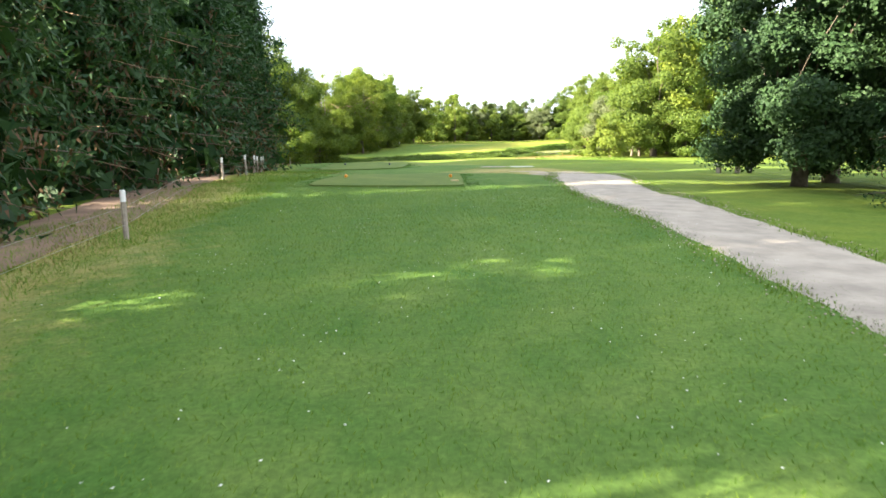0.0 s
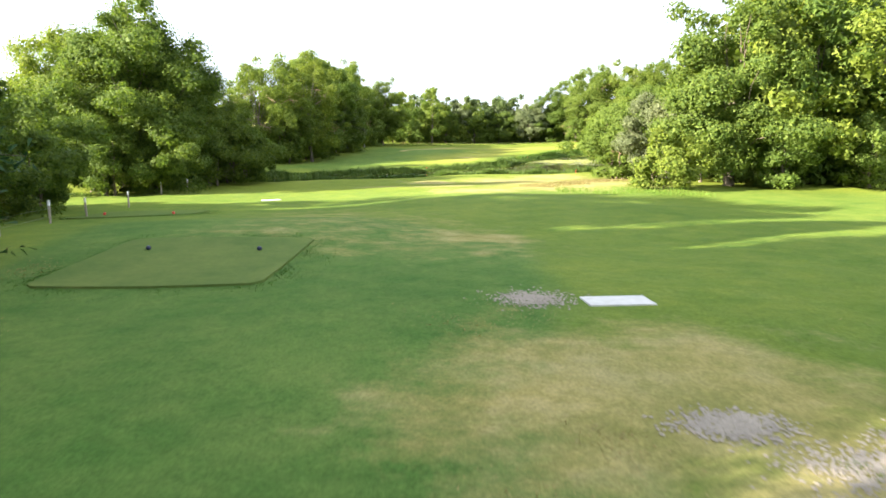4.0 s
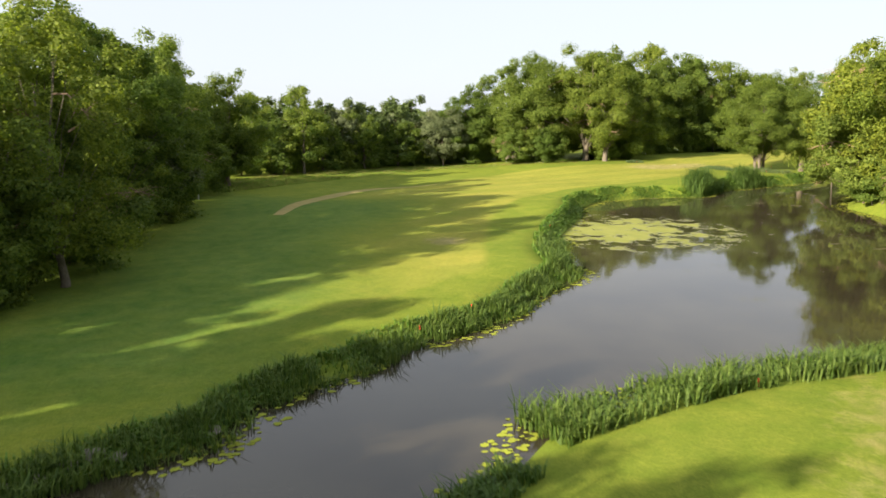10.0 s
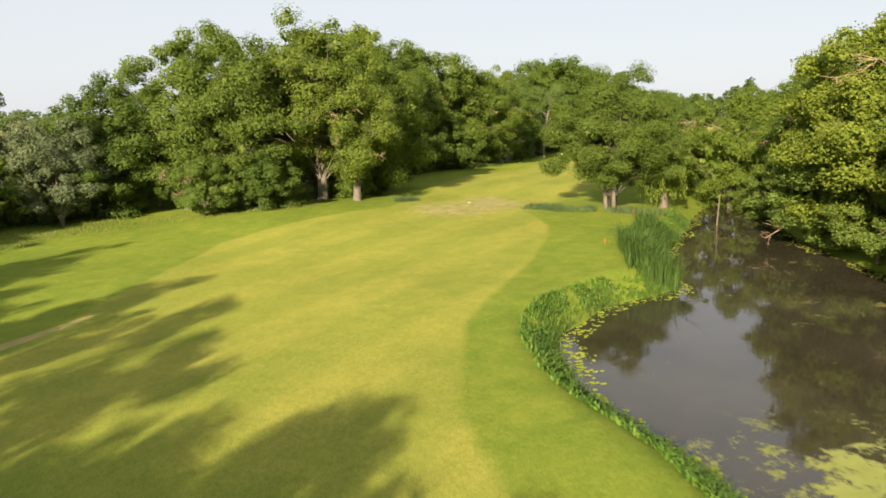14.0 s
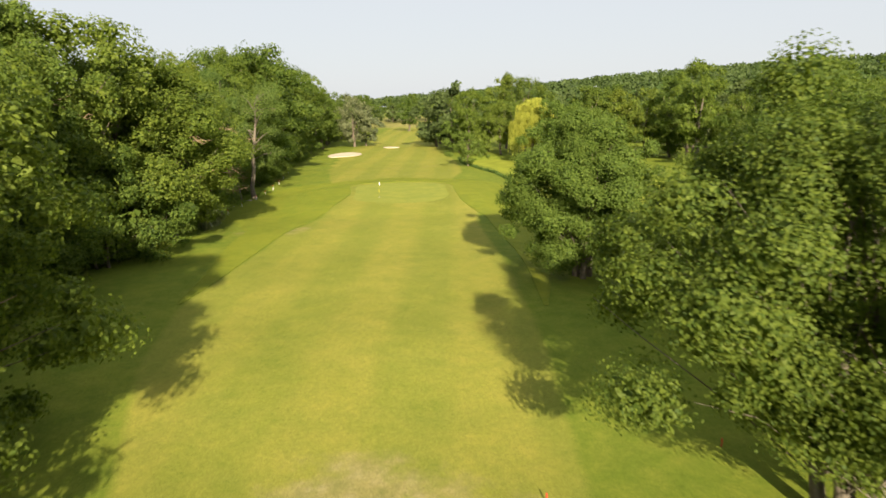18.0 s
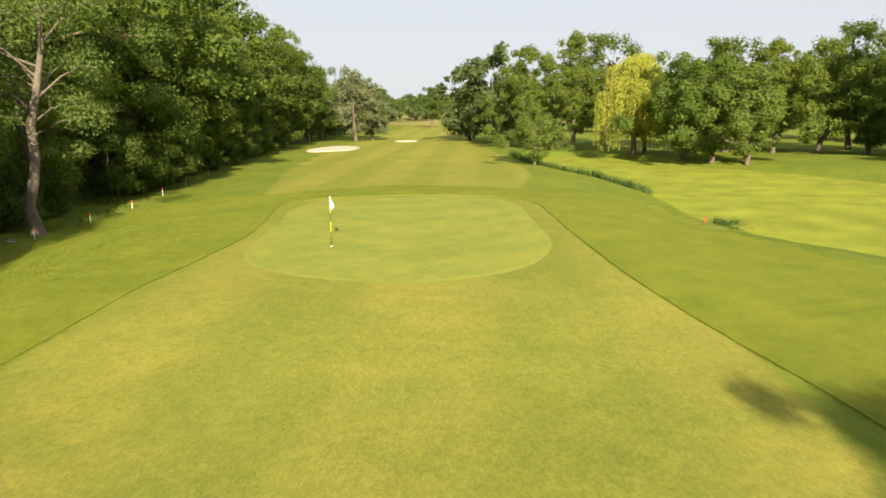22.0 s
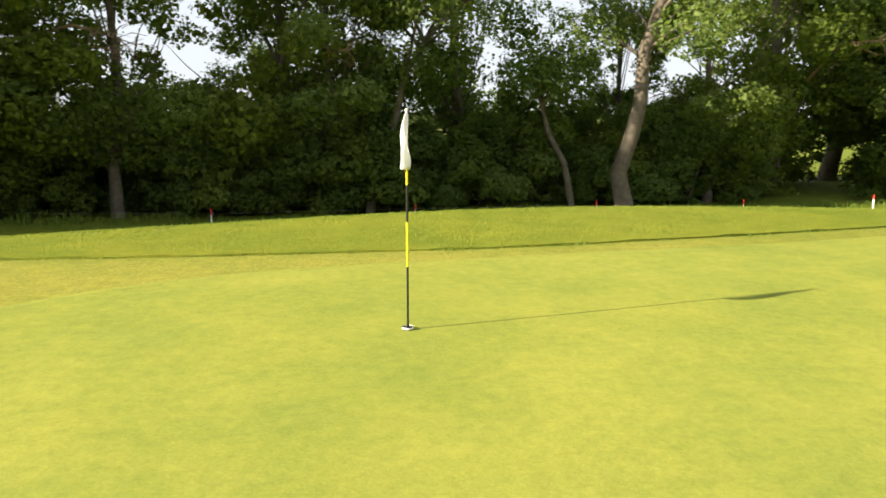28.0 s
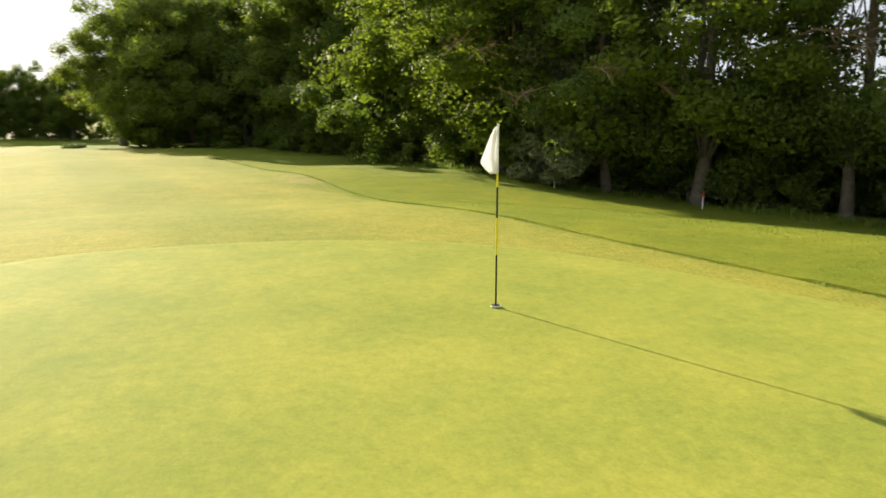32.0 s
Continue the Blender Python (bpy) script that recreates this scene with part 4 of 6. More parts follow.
# the dark evergreen row beside the first tee
row(["cypress"], [(-8.8, -9), (-10.0, 6), (-12.2, 20), (-12.8, 27)], 4.8, 4.0, 1.1, 1, "evergreen row by the tee", 0.5)
row(["cypress"], [(-12.9, 30.6), (-13.2, 36), (-13.4, 46)], 4.7, 4.0, 1.0, 101, "evergreen row by the tee", 0.5)
row(["oak", "ash", "oak2"], [(-22, 40), (-23, 50), (-23, 58)], 4.8, 5.5, 1.0, 2, "trees beside the forward tees", 0.8, 2)
row(["bushy", "oak", "maple"], [(-19, 54), (-19.2, 60)], 4.6, 4.0, 0.74, 22, "trees beside the forward tees", 0.8, 2)
row(["bushy", "shrub"], [(-19.4, 62), (-20.2, 74)], 3.0, 4.0, 0.62, 221, "trees beside the forward tees", 0.8, 2)
row(["bushy", "oak", "maple"], [(-20.3, 76), (-20.0, 94)], 4.6, 4.0, 0.74, 222, "trees beside the forward tees", 0.8, 2)
row(["shrub", "bushy"], [(-18, 80), (-20, 95), (-22, 101)], 4.0, 3.0, 0.75, 3, "trees beside the forward tees", 0.6)
# added airy trees that break up the low sun on the lawn
row(["airy"], [(-16.5, -14), (-18, 6), (-20.5, 22), (-21.5, 38)], 6.5, 5, 0.8, 71, "trees behind the evergreen row", 0.6, 1, 0)
plant("cypress", -13.4, 47.5, 0.95, wide=1.1, group="evergreen row by the tee")
# beyond the channel, down the far side of the first fairway
row(["airy", "ash2", "airy", "oak", "grey"], [(-18.6, 136), (-17, 142), (-15, 156), (-13, 172), (-11, 192)], 5.2, 5.5, 0.83, 4, "tree belt along the fairway", 1.0)
row(["airy", "airy", "ash2"], [(-22.5, 146), (-20, 160), (-18, 176), (-16, 192)], 7.5, 5.5, 0.8, 44, "tree belt along the fairway", 1.0)
for x, y, s in ((-21.6, 127.5, 0.8), (-19.4, 131.5, 0.86), (-24, 133, 0.76), (-17.6, 140, 0.91), (-16.2, 149, 0.94), (-15.5, 160, 0.92)):
    plant("airy" if y < 135 else "ash2", x, y, s, group="tree belt along the fairway")
row(["shrub", "bushy", "shrub"], [(-19.2, 126), (-16.9, 136), (-13.4, 158), (-10.6, 180), (-8.6, 198)], 2.8, 3, 0.85, 5, "undergrowth below the belt", 0.7)
row(["bushy", "far", "bushy2", "grey", "far"], [(-3, 214), (10, 221), (24, 226), (36, 230)], 3.9, 6, 0.84, 6, "far tree belt", 1.0, 2)
row(["shrub", "bushy", "shrub2"], [(-8, 203), (4, 212), (20, 221), (34, 224), (42, 219)], 2.6, 3, 1.0, 7, "undergrowth below the belt", 0.6)
row(["bushy", "oak"], [(-18.5, 82), (-20, 92), (-22, 100)], 4.0, 4.0, 0.74, 31, "trees beside the forward tees", 0.5)
# trees at x -30 to -41 are added for the shade they throw
for kind, x, y, s in (("bushy", -17.8, 99, 0.78), ("bushy", -18.5, 95.5, 0.85), ("bushy", -17.4, 102.4, 0.62), ("bushy", -18.8, 106, 0.55), ("oak", -30, 107, 0.9), ("ash", -34, 112, 0.9), ("oak", -37.5, 117, 0.95), ("ash", -41, 122, 0.9), ("oak2", -34, 104, 0.95), ("bushy", -20.5, 104, 0.6), ("bushy", -22, 100, 0.75), ("oak", -25, 97, 0.75), ("ash", -28, 103, 0.72), ("oak", -26, 106, 0.72), ("ash", -4, 213, 0.72), ("ash2", 3.5, 209, 0.8), ("airy", -15.5, 135, 0.88), ("oak", -8, 190, 0.88), ("grey", 30, 220, 0.85)):
    plant(kind, x, y, s)
row(["far", "oak"], [(-38, 262), (-80, 276), (-130, 282), (-200, 240), (-220, 190)], 9.0, 8, 0.8, 45, "hedge beyond the ploughed field", 1.0)
# the big oaks at the dog-leg and the wood behind them
for kind, x, y, s in (("tall_oak", 53.6, 208.6, 1.14), ("tall_oak", 55.6, 204.9, 0.86), ("oak", 47, 212, 1.08), ("oak2", 62, 209.5, 1.0), ("ash2", 42, 217, 1.05), ("ash", 50, 222, 1.05), ("oak2", 58, 214, 1.05),
                      ("oak", 37, 222, 0.9), ("ash2", 64, 221, 1.0), ("bushy", 47.5, 209, 0.7), ("bushy2", 43.5, 212, 0.7), ("shrub", 57.6, 207.2, 0.8), ("bushy", 61.5, 208.4, 0.5), ("bushy", 45.5, 208, 0.65), ("bushy2", 41, 211, 0.7)):
    plant(kind, x, y, s)
row(["oak", "ash2", "oak2", "ash"], [(63, 220.5), (74, 224.6), (88, 228.8), (97, 230.6)], 5.0, 6, 1.14, 8, "wood along the fairway", 1.0, 2, 45)
row(["shrub", "bushy", "shrub2"], [(62, 216), (74, 221), (90, 226), (104, 227.5)], 3.0, 3, 0.9, 9, "undergrowth along the wood", 0.7, 1, 32)
# the wood beside the green
row(["wood_ash", "wood_ash", "airy"], [(106, 233), (116, 238), (127, 241), (142, 244.4), (154, 248)], 7.4, 7.0, 1.1, 10, "wood beside the green", 1.6, 1, 38)
for x, y in ((106.5, 228.6),):
    plant("airy", x, y, 0.95, wide=1.3, group="wood beside the green", reach=40)
for x, y in ((113.2, 230.6), (121.5, 236.0), (129, 239.4), (146, 244)):
    plant("wood_ash", x, y, 0.95, wide=1.0, group="wood beside the green", reach=40)
row(["bushy", "oak", "bushy2"], [(102, 244), (118, 248.5), (132, 251.5), (148, 255)], 5.0, 5, 0.45, 112, "wood behind the green's edge", 0.9, 1, 5, 0.5)
row(["hazel", "shrub2", "hazel"], [(105, 230), (112, 232), (121, 237.5), (134, 240.6), (150, 244.6)], 2.0, 2.4, 0.85, 11, "undergrowth beside the green", 0.5, 2, 60, 0.45)
row(["shrub", "shrub2"], [(100, 240), (118, 246), (134, 249), (156, 253.5)], 2.6, 3, 0.85, 113, "undergrowth beside the green", 0.8, 1, 5, 0.5)
row(["bushy2", "hazel", "bushy2"], [(108, 236), (121, 241), (134, 244), (150, 248)], 5.0, 5, 0.5, 111, "undergrowth beside the green", 1.2, 1, 38, 0.65)
plant("oak2", 101.0, 231.0, 1.15, wide=1.05, group="wood beside the green", reach=60)
for x, y, s, w in ((109.5, 230.0, 0.95, 1.2), (117.5, 232.6, 0.95, 1.15)):
    plant("airy", x, y, s, wide=w, group="wood beside the green", reach=60)
for kind, x, y, s in (("blossom", 111.5, 229.0, 0.85), ("grey", 109, 231.5, 0.72), ("wood_ash", 104, 232, 0.95), ("airy", 116, 233.5, 0.85)):
    plant(kind, x, y, s)


def crooked_tree(label, seed, line, radii, clumps, leaves, cr, at):
    """A tree with a bare crooked stem whose crown starts high up."""
    rng = np.random.default_rng(seed)
    tree = tagged(new("crooked_tree"), label, "tree", "wood beside the green")
    vs, fs = [], []
    pts = [Vector((a, b, z)) for a, b, z in line]
    tube(vs, fs, pts, radii, 10)
    cs, ns = [], []
    for k in range(clumps):
        f = rng.uniform(0.55, 1.0)
        i = f * (len(pts) - 1)
        p0 = pts[int(i)].lerp(pts[min(int(i) + 1, len(pts) - 1)], i - int(i))
        a = k * 2.4
        e = p0 + Vector((math.cos(a) * cr * rng.uniform(0.3, 1), math.sin(a) * cr * rng.uniform(0.3, 1), rng.uniform(0.2, 2.6)))
        tube(vs, fs, [p0, p0.lerp(e, 0.5) + Vector((0, 0, 0.3)), e], [0.09, 0.06, 0.02], 5)
        m = leaves // clumps
        d = rng.normal(size=(m, 3))
        d /= np.linalg.norm(d, axis=1)[:, None]
        cs.append(np.array(e) + d * 1.5 * rng.uniform(0.15, 1, (m, 1)) ** 0.45 * np.array([1, 1, 0.7]))
        ns.append(d + np.array([0, 0, 0.4]))
    mesh_object("trunk", np.array(vs), fs, M_PALEBARK, tree, smooth_shade=True)
    lv, lf = leaf_tris(np.concatenate(cs), np.concatenate(ns), 0.24, 0.2, rng)
    mesh_object("crown", lv, lf, L_WOOD, tree)
    tree.matrix_basis = pose(at[0], at[1], hz(*at))
    return tree


crooked_tree("tall tree with a sinuous bare pale trunk", 201, [(0.1, 0, -0.3), (0.05, 0, 0.3), (-0.25, 0.1, 1.7), (0.2, 0, 3.2), (0.5, 0, 4.6), (0.55, 0.1, 6.4), (1.2, 0, 8.6), (1.9, 0, 11), (2.0, 0, 14)],
             [0.55, 0.40, 0.33, 0.30, 0.28, 0.26, 0.22, 0.15, 0.05], 24, 11000, 4.0, (140.9, 238.6))
crooked_tree("forked leaning tree at the wood's edge", 202, [(-0.9, 0.4, -0.3), (-0.8, 0.3, 0.6), (-0.3, 0.1, 2.2), (0.3, 0, 4.0), (0.6, 0, 5.6), (1.9, 0, 7.4), (3.2, 0, 8.4), (4.2, 0, 9.6)],
             [0.24, 0.18, 0.15, 0.13, 0.12, 0.09, 0.07, 0.03], 18, 8000, 3.4, (131.4, 238.6))
crooked_tree("slim leaning tree at the wood's edge", 203, [(-0.4, 0, -0.3), (-0.3, 0, 0.5), (0.0, 0.2, 2.2), (0.5, 0.2, 4.4), (0.7, 0, 7.0), (0.5, 0, 10.0), (0.7, 0, 13)],
             [0.22, 0.17, 0.15, 0.13, 0.11, 0.08, 0.03], 18, 8000, 3.2, (126.3, 239.2))
crooked_tree("thin tree bent over the rough", 204, [(0.6, 0, -0.3), (0.5, 0, 0.5), (0.2, 0.1, 2.0), (-0.5, 0, 3.2), (-0.8, 0, 4.4), (-0.6, 0, 6.0)],
             [0.17, 0.14, 0.13, 0.11, 0.08, 0.02], 8, 3000, 1.8, (138.4, 239.6))
# mostly dark-leaved kinds, whose leaf colour stands in for shade on this wood
row(["oak", "skirt", "oak", "ash"], [(156, 247), (175, 254), (196, 261), (222, 270)], 5.4, 6.5, 1.25, 12, "wood beyond the green", 1.0, 2)
row(["bushy", "shrub", "bushy2"], [(155, 245), (175, 251.5), (198, 258.5), (228, 268)], 4.2, 3, 0.8, 13, "undergrowth beyond the green", 0.6)
plant("ash", 226, 266.5, 1.22, wide=0.75)
plant("oak", 240, 272, 1.1)
plant("oak", 249, 273, 1.0)
plant("grey", 261, 267, 1.35)
plant("grey", 270, 266, 0.95)
row(["oak", "far", "maple"], [(238, 273), (260, 278), (290, 285), (340, 298), (400, 318), (520, 350)], 11, 9, 1.0, 14, "far trees along the fairway", 1.0, 2)
plant("oak", 393, 286, 1.0)
row(["far", "oak"], [(520, 345), (540, 320), (545, 290)], 12, 10, 1.0, 15, "far trees along the fairway", 1.0, 2)
# trees right of the start
plant("holly", 13.4, 26.4, 0.85)
plant("holly", 17.0, 30.5, 1.0)
plant("holly", 17.5, 21.5, 1.05)
plant("yew", 12.6, 17.6, 0.42)
plant("yew", 14.6, 16.0, 0.5)
row(["maple", "ash2", "bushy2", "oak2"], [(30, 96), (40, 104), (56, 112)], 6.0, -6, 1.0, 16, "clump of trees right of the first tee", 1.0, 2)
for kind, x, y, s in (("skirt", 25.5, 86, 1.15), ("oak2", 30, 88, 1.1), ("shrub", 19.4, 81.5, 1.1), ("grey", 22.8, 95, 0.66), ("bushy2", 21, 102, 0.9), ("grey", 25, 91, 0.72), ("bushy2", 24, 107.5, 0.95),
                      ("maple", 27, 112.5, 0.8), ("maple", 30, 100, 0.9), ("skirt", 33, 88, 1.3), ("skirt", 40, 92, 1.4), ("skirt", 47, 95, 1.35), ("skirt", 37, 98, 1.45), ("bushy2", 29, 84, 0.7), ("bushy2", 36, 84, 0.65), ("bushy2", 43, 87, 0.7), ("maple", 62, 96, 0.9)):
    plant(kind, x, y, s, reach=32)
# right bank of the pond
row(["willow_oak", "maple", "willow_oak"], [(76, 163.5), (66, 158.5), (57, 151), (54.0, 141), (47, 130), (38, 118)], 5.0, 6, 1.06, 17, "trees overhanging the pond", 0.8, 2, 75, 0.12)
row(["shrub2", "bushy2", "shrub2"], [(76, 166), (64, 159.0), (53.2, 148.5), (50.6, 138)], 2.7, 3, 0.85, 18, "bushes overhanging the pond", 0.6, 1, 75)
N_TREE = broad_tree("oak_tree", "broad oak on four pale stems at the pond's corner", 131, 12.5, 5.8, 0.2, 112, 110000, 0.13, L_OAK, M_PALEBARK, 0.42, stems=4, solid=1.3, lumps=1)
N_TREE.matrix_basis = pose(67.5, 180.3, hz(67.5, 180.3), 0, 0, 20)
S_TREE = broad_tree("round_ash_tree", "rounded feathery ash on several stems by the pool", 137, 11.3, 4.4, 0.13, 88, 105000, 0.13, L_FIELD, M_PALEBARK, 0.4, stems=4, solid=1.6)
S_TREE.matrix_basis = pose(96.3, 189, hz(96.3, 189), 0, 0, 0)
POND_WILLOW = weeping_willow("weeping_willow", "small weeping willow at the pond's edge", 139, 6.8, 1.9, 300, L_ASH)
POND_WILLOW.matrix_basis = pose(71.6, 176.6, hz(71.6, 176.6))
GOLD_WILLOW = weeping_willow("weeping_willow", "golden weeping willow beside the duckweed pool", 149, 15.2, 4.8, 1300, L_GOLD)
GOLD_WILLOW.matrix_basis = pose(212.5, 204.6, hz(212.5, 204.6))
for kind, x, y, s in (("willow_oak", 85, 175, 0.95), ("shrub2", 78.5, 168.6, 1.1), ("bushy2", 82, 170.6, 0.6), ("shrub2", 85.5, 172.2, 1.1), ("bushy", 88.5, 181.5, 0.75), ("oak", 218, 203, 0.7), ("ash", 224, 222, 0.93), ("ash", 250, 216, 1.2), ("oak", 240, 210, 1.2), ("maple", 191.5, 216, 0.6), ("bushy2", 222, 219, 0.7), ("maple", 231, 226, 0.95), ("ash", 224, 214, 0.75),
                      ("maple", 204, 198.6, 1.12), ("maple", 200.2, 195.2, 1.05), ("maple", 196.6, 191.6, 0.95), ("ash", 236, 219, 0.85), ("far", 250, 232, 1.3), ("far", 262, 240, 1.2), ("maple", 280, 243, 1.1)):
    plant(kind, x, y, s)
row(["oak", "ash", "oak2", "maple"], [(218, 196), (220, 182), (214, 172), (198, 170)], 7.0, 10, 1.0, 19, "trees beyond the pool", 1.0, 2)
row(["oak", "maple", "oak2"], [(186, 164), (176, 160), (150, 152), (128, 150)], 8.0, 10, 0.95, 191, "trees beyond the pool", 1.0, 2)
row(["oak", "ash2", "maple", "oak2"], [(96, 168), (106, 175), (114, 166), (108, 155), (92, 150)], 6.0, -7, 0.74, 20, "wood right of the fairway", 1.0, 2)
row(["far", "oak", "far"], [(90, 140), (130, 135), (180, 140), (240, 150), (290, 180), (330, 220), (380, 250)], 11, -12, 1.05, 21, "far wood to the south", 1.0)
for full, light in KINDS.values():
    for src in {full, light} - FRESH:
        for o in (*src.children, src):
            bpy.data.objects.remove(o)



def wood_mass(name, label, spots, size, seed, per=60):
    """Many far crowns in one sheet of leaves."""
    rng = np.random.default_rng(seed)
    cs, ns = [], []
    for x, y, h in spots:
        d = rng.normal(size=(per, 3))
        d /= np.linalg.norm(d, axis=1)[:, None]
        d[:, 2] = np.abs(d[:, 2]) * 1.1 - 0.25
        r = h * 0.55 * rng.uniform(0.75, 1.1, (per, 1))
        cs.append(np.array([x, y, hz(x, y) + h * 0.45]) + d * r)
        ns.append(d + np.array([0, 0, 0.3]))
    v, f = leaf_quads(np.concatenate(cs), np.concatenate(ns), size, size * 0.8, rng)
    return tagged(mesh_object(name, v, f, L_FAR), label, "woodland", kind="stuff")


rng = random.Random(77)
spots = []
for _ in range(420):
    a, r = rng.uniform(0, 2 * math.pi), rng.uniform(420, 640)
    spots.append((120 + r * math.cos(a), 150 + r * math.sin(a), rng.uniform(9, 15)))
wood_mass("far_woodland", "distant belts of woodland round the course", spots, 2.6, 5)
spots = [(rng.uniform(560, 1500), rng.uniform(-700, 560), rng.uniform(10, 16)) for _ in range(3600)]
spots = [q for q in spots if bare_height(q[0], q[1]) > 9]
wood_mass("hill_woodland", "wooded ridge on the horizon", spots, 4.0, 6, 34)
spots = [(rng.uniform(-380, 420), rng.uniform(560, 1250), rng.uniform(9, 15)) for _ in range(420)]
wood_mass("plain_woodland", "woods and hedges far across the plain", spots, 3.6, 7, 45)


# ---- reeds and long grass ----
def blades(name, label, xy, tall, wide, mat, seed, sag=0.45, spread=0.75, cat="reeds"):
    """Bent two-piece blades that stand on the ground."""
    rng = np.random.default_rng(seed)
    xy = np.asarray(xy)
    n = len(xy)
    z = np.maximum(height(xy[:, 0], xy[:, 1]), WATER_Z - 0.1) - 0.03
    a = rng.uniform(0, 2 * np.pi, n)
    d = np.column_stack([np.cos(a), np.sin(a), np.zeros(n)])
    s = np.column_stack([-np.sin(a), np.cos(a), np.zeros(n)])
    patch = 0.5 + 0.5 * np.sin(xy[:, 0] * 1.15 + seed) * np.sin(xy[:, 1] * 0.95 + 2 * seed) + 0.25 * np.sin(xy[:, 0] * 3.1 + xy[:, 1] * 2.3)
    h = tall * (rng.uniform(0.55, 1.15, n) * (0.62 + 0.6 * np.clip(patch, 0, 1)))[:, None]
    lean = d * h * rng.uniform(0.0, spread, n)[:, None]
    up = np.array([0, 0, 1.0])
    b = np.column_stack([xy, z])
    w = wide * rng.uniform(0.6, 1.3, n)[:, None]
    p = [b - s * w / 2, b + s * w / 2, b + lean * 0.4 + up * h * 0.62 + s * w * 0.4, b + lean * 0.4 + up * h * 0.62 - s * w * 0.4,
         b + lean * (1 + sag) + up * h * (1 - sag * 0.3)]
    v = np.stack(p, 1).reshape(-1, 3)
    k = np.arange(n)[:, None] * 5
    f = np.hstack([k, k + 1, k + 2, k + 3]).tolist() + np.hstack([k + 3, k + 2, k + 4]).tolist()
    return tagged(mesh_object(name, v, f, mat), label, cat, kind="stuff")


def along(pts, per_m, inner, outer, seed):
    """Scattered spots beside a line, from inner to outer metres to its left."""
    rng = np.random.default_rng(seed)
    c = spline(pts, 8, False)
    seg = np.diff(c, axis=0)
    ln = np.linalg.norm(seg, axis=1)
    out = []
    for a, s, l in zip(c, seg, ln):
        m = rng.poisson(per_m * l)
        t = rng.uniform(0, 1, (m, 1))
        off = rng.uniform(inner, outer, (m, 1))
        out.append(a + s * t + np.array([-s[1], s[0]]) / max(l, 1e-6) * off)
    q = np.concatenate(out)
    clump = np.sin(q[:, 0] * 1.1 + seed) * np.sin(q[:, 1] * 0.9 + 2 * seed) + 0.6 * np.sin(q[:, 0] * 2.7) * np.sin(q[:, 1] * 2.3)
    return q[rng.uniform(-1.0, 0.9, len(q)) < clump + 0.35]


FAR_BANK = [(-24, 114.5), (-15, 111), (-10, 113), (-7, 114), (-5.4, 116.6), (-1.5, 118.8), (0.4, 120.9), (6.2, 124), (9.2, 127.5), (12.8, 130.8), (13.8, 135), (16.5, 141)]
FAR_BANK2 = [(16.7, 141), (19.6, 146.4), (24.6, 153.4), (27.6, 159.4), (33, 164.4), (40, 165.4), (46, 164), (52, 168.5), (60, 171), (66, 172.5), (72, 174.6)]
NEAR_BANK = [(-24, 103.4), (-14, 102), (-10, 103.5), (-6, 105), (-2, 107), (1.2, 109.2)]
NEAR_BANK2 = [(2.6, 110.9), (7, 112), (10, 112.6), (14, 112.8), (19, 112.8), (24, 113.4)]
blades("reed_bed", "green reeds along the far bank of the pond", along(FAR_BANK, 330, -1.0, 0.9, 1), 0.72, 0.05, L_REED, 1)
blades("bank_weeds", "low leafy weeds and grass on the pond's bank", along(FAR_BANK + FAR_BANK2, 170, -0.3, 1.3, 14), 0.36, 0.085, L_GRASS, 14, 0.7, 1.1, "weeds")
blades("reed_bed", "tall reeds round the pond's curving bank", along(FAR_BANK2, 90, -0.7, 0.7, 2), 0.45, 0.05, L_REED, 2)
blades("reed_bed", "dense tall reeds in a bay of the pond", along([(12.4, 130.4), (13.6, 134), (15.0, 138)], 300, -0.9, 0.9, 21), 0.9, 0.045, L_REED, 21)
blades("reed_bed", "dense bulrushes at the pond's corner", along([(45, 164.2), (48, 166.2), (51.5, 168.6)], 460, -1.1, 1.9, 22), 2.1, 0.045, L_REED, 22)
blades("reed_bed", "clump of bulrushes where the pond narrows", along([(55.5, 170), (58.5, 170.8), (61.5, 171.4)], 420, -1.1, 1.7, 23), 1.9, 0.045, L_REED, 23)
blades("reed_bed", "low green reeds on the near bank of the channel", along(NEAR_BANK, 300, -0.8, 0.8, 3), 0.66, 0.05, L_REED, 3)
blades("reed_bed", "bright green reeds on the near shore of the pond", along(NEAR_BANK2, 420, -1.1, 1.6, 4), 0.9, 0.05, L_REED, 4)
blades("reed_bed", "rushes in a shallow ditch across the fairway", along([(64, 188), (65, 184.4), (66.6, 181.4)], 420, -1.6, 1.2, 5), 0.6, 0.03, L_RUSH, 5)
blades("reed_bed", "rushes along the edge of the duckweed pool", along([(212, 221.6), (200, 218), (190, 213.6), (182, 209.8), (174, 206.2), (167, 203.6)], 150, -1.0, 0.9, 6), 0.95, 0.05, L_REED, 6)
blades("reed_bed", "clump of rushes standing in the pool", along([(153, 199.2), (150, 198)], 380, -0.8, 0.8, 7), 1.1, 0.05, L_REED, 7)
blades("reed_bed", "clump of rushes at the pool's near edge", along([(143.5, 195), (140.5, 193)], 320, -0.8, 0.9, 8), 1.0, 0.05, L_REED, 8)
blades("reed_bed", "clump of rushes by the mown bank", along([(136.5, 189.2), (133, 187.4)], 320, -0.8, 0.9, 81), 1.0, 0.05, L_REED, 81)
blades("reed_bed", "rushes in the ditch beyond the oak", along([(67, 180), (67.2, 177), (67.4, 174.4)], 420, -1.6, 1.2, 51), 0.6, 0.03, L_RUSH, 51)
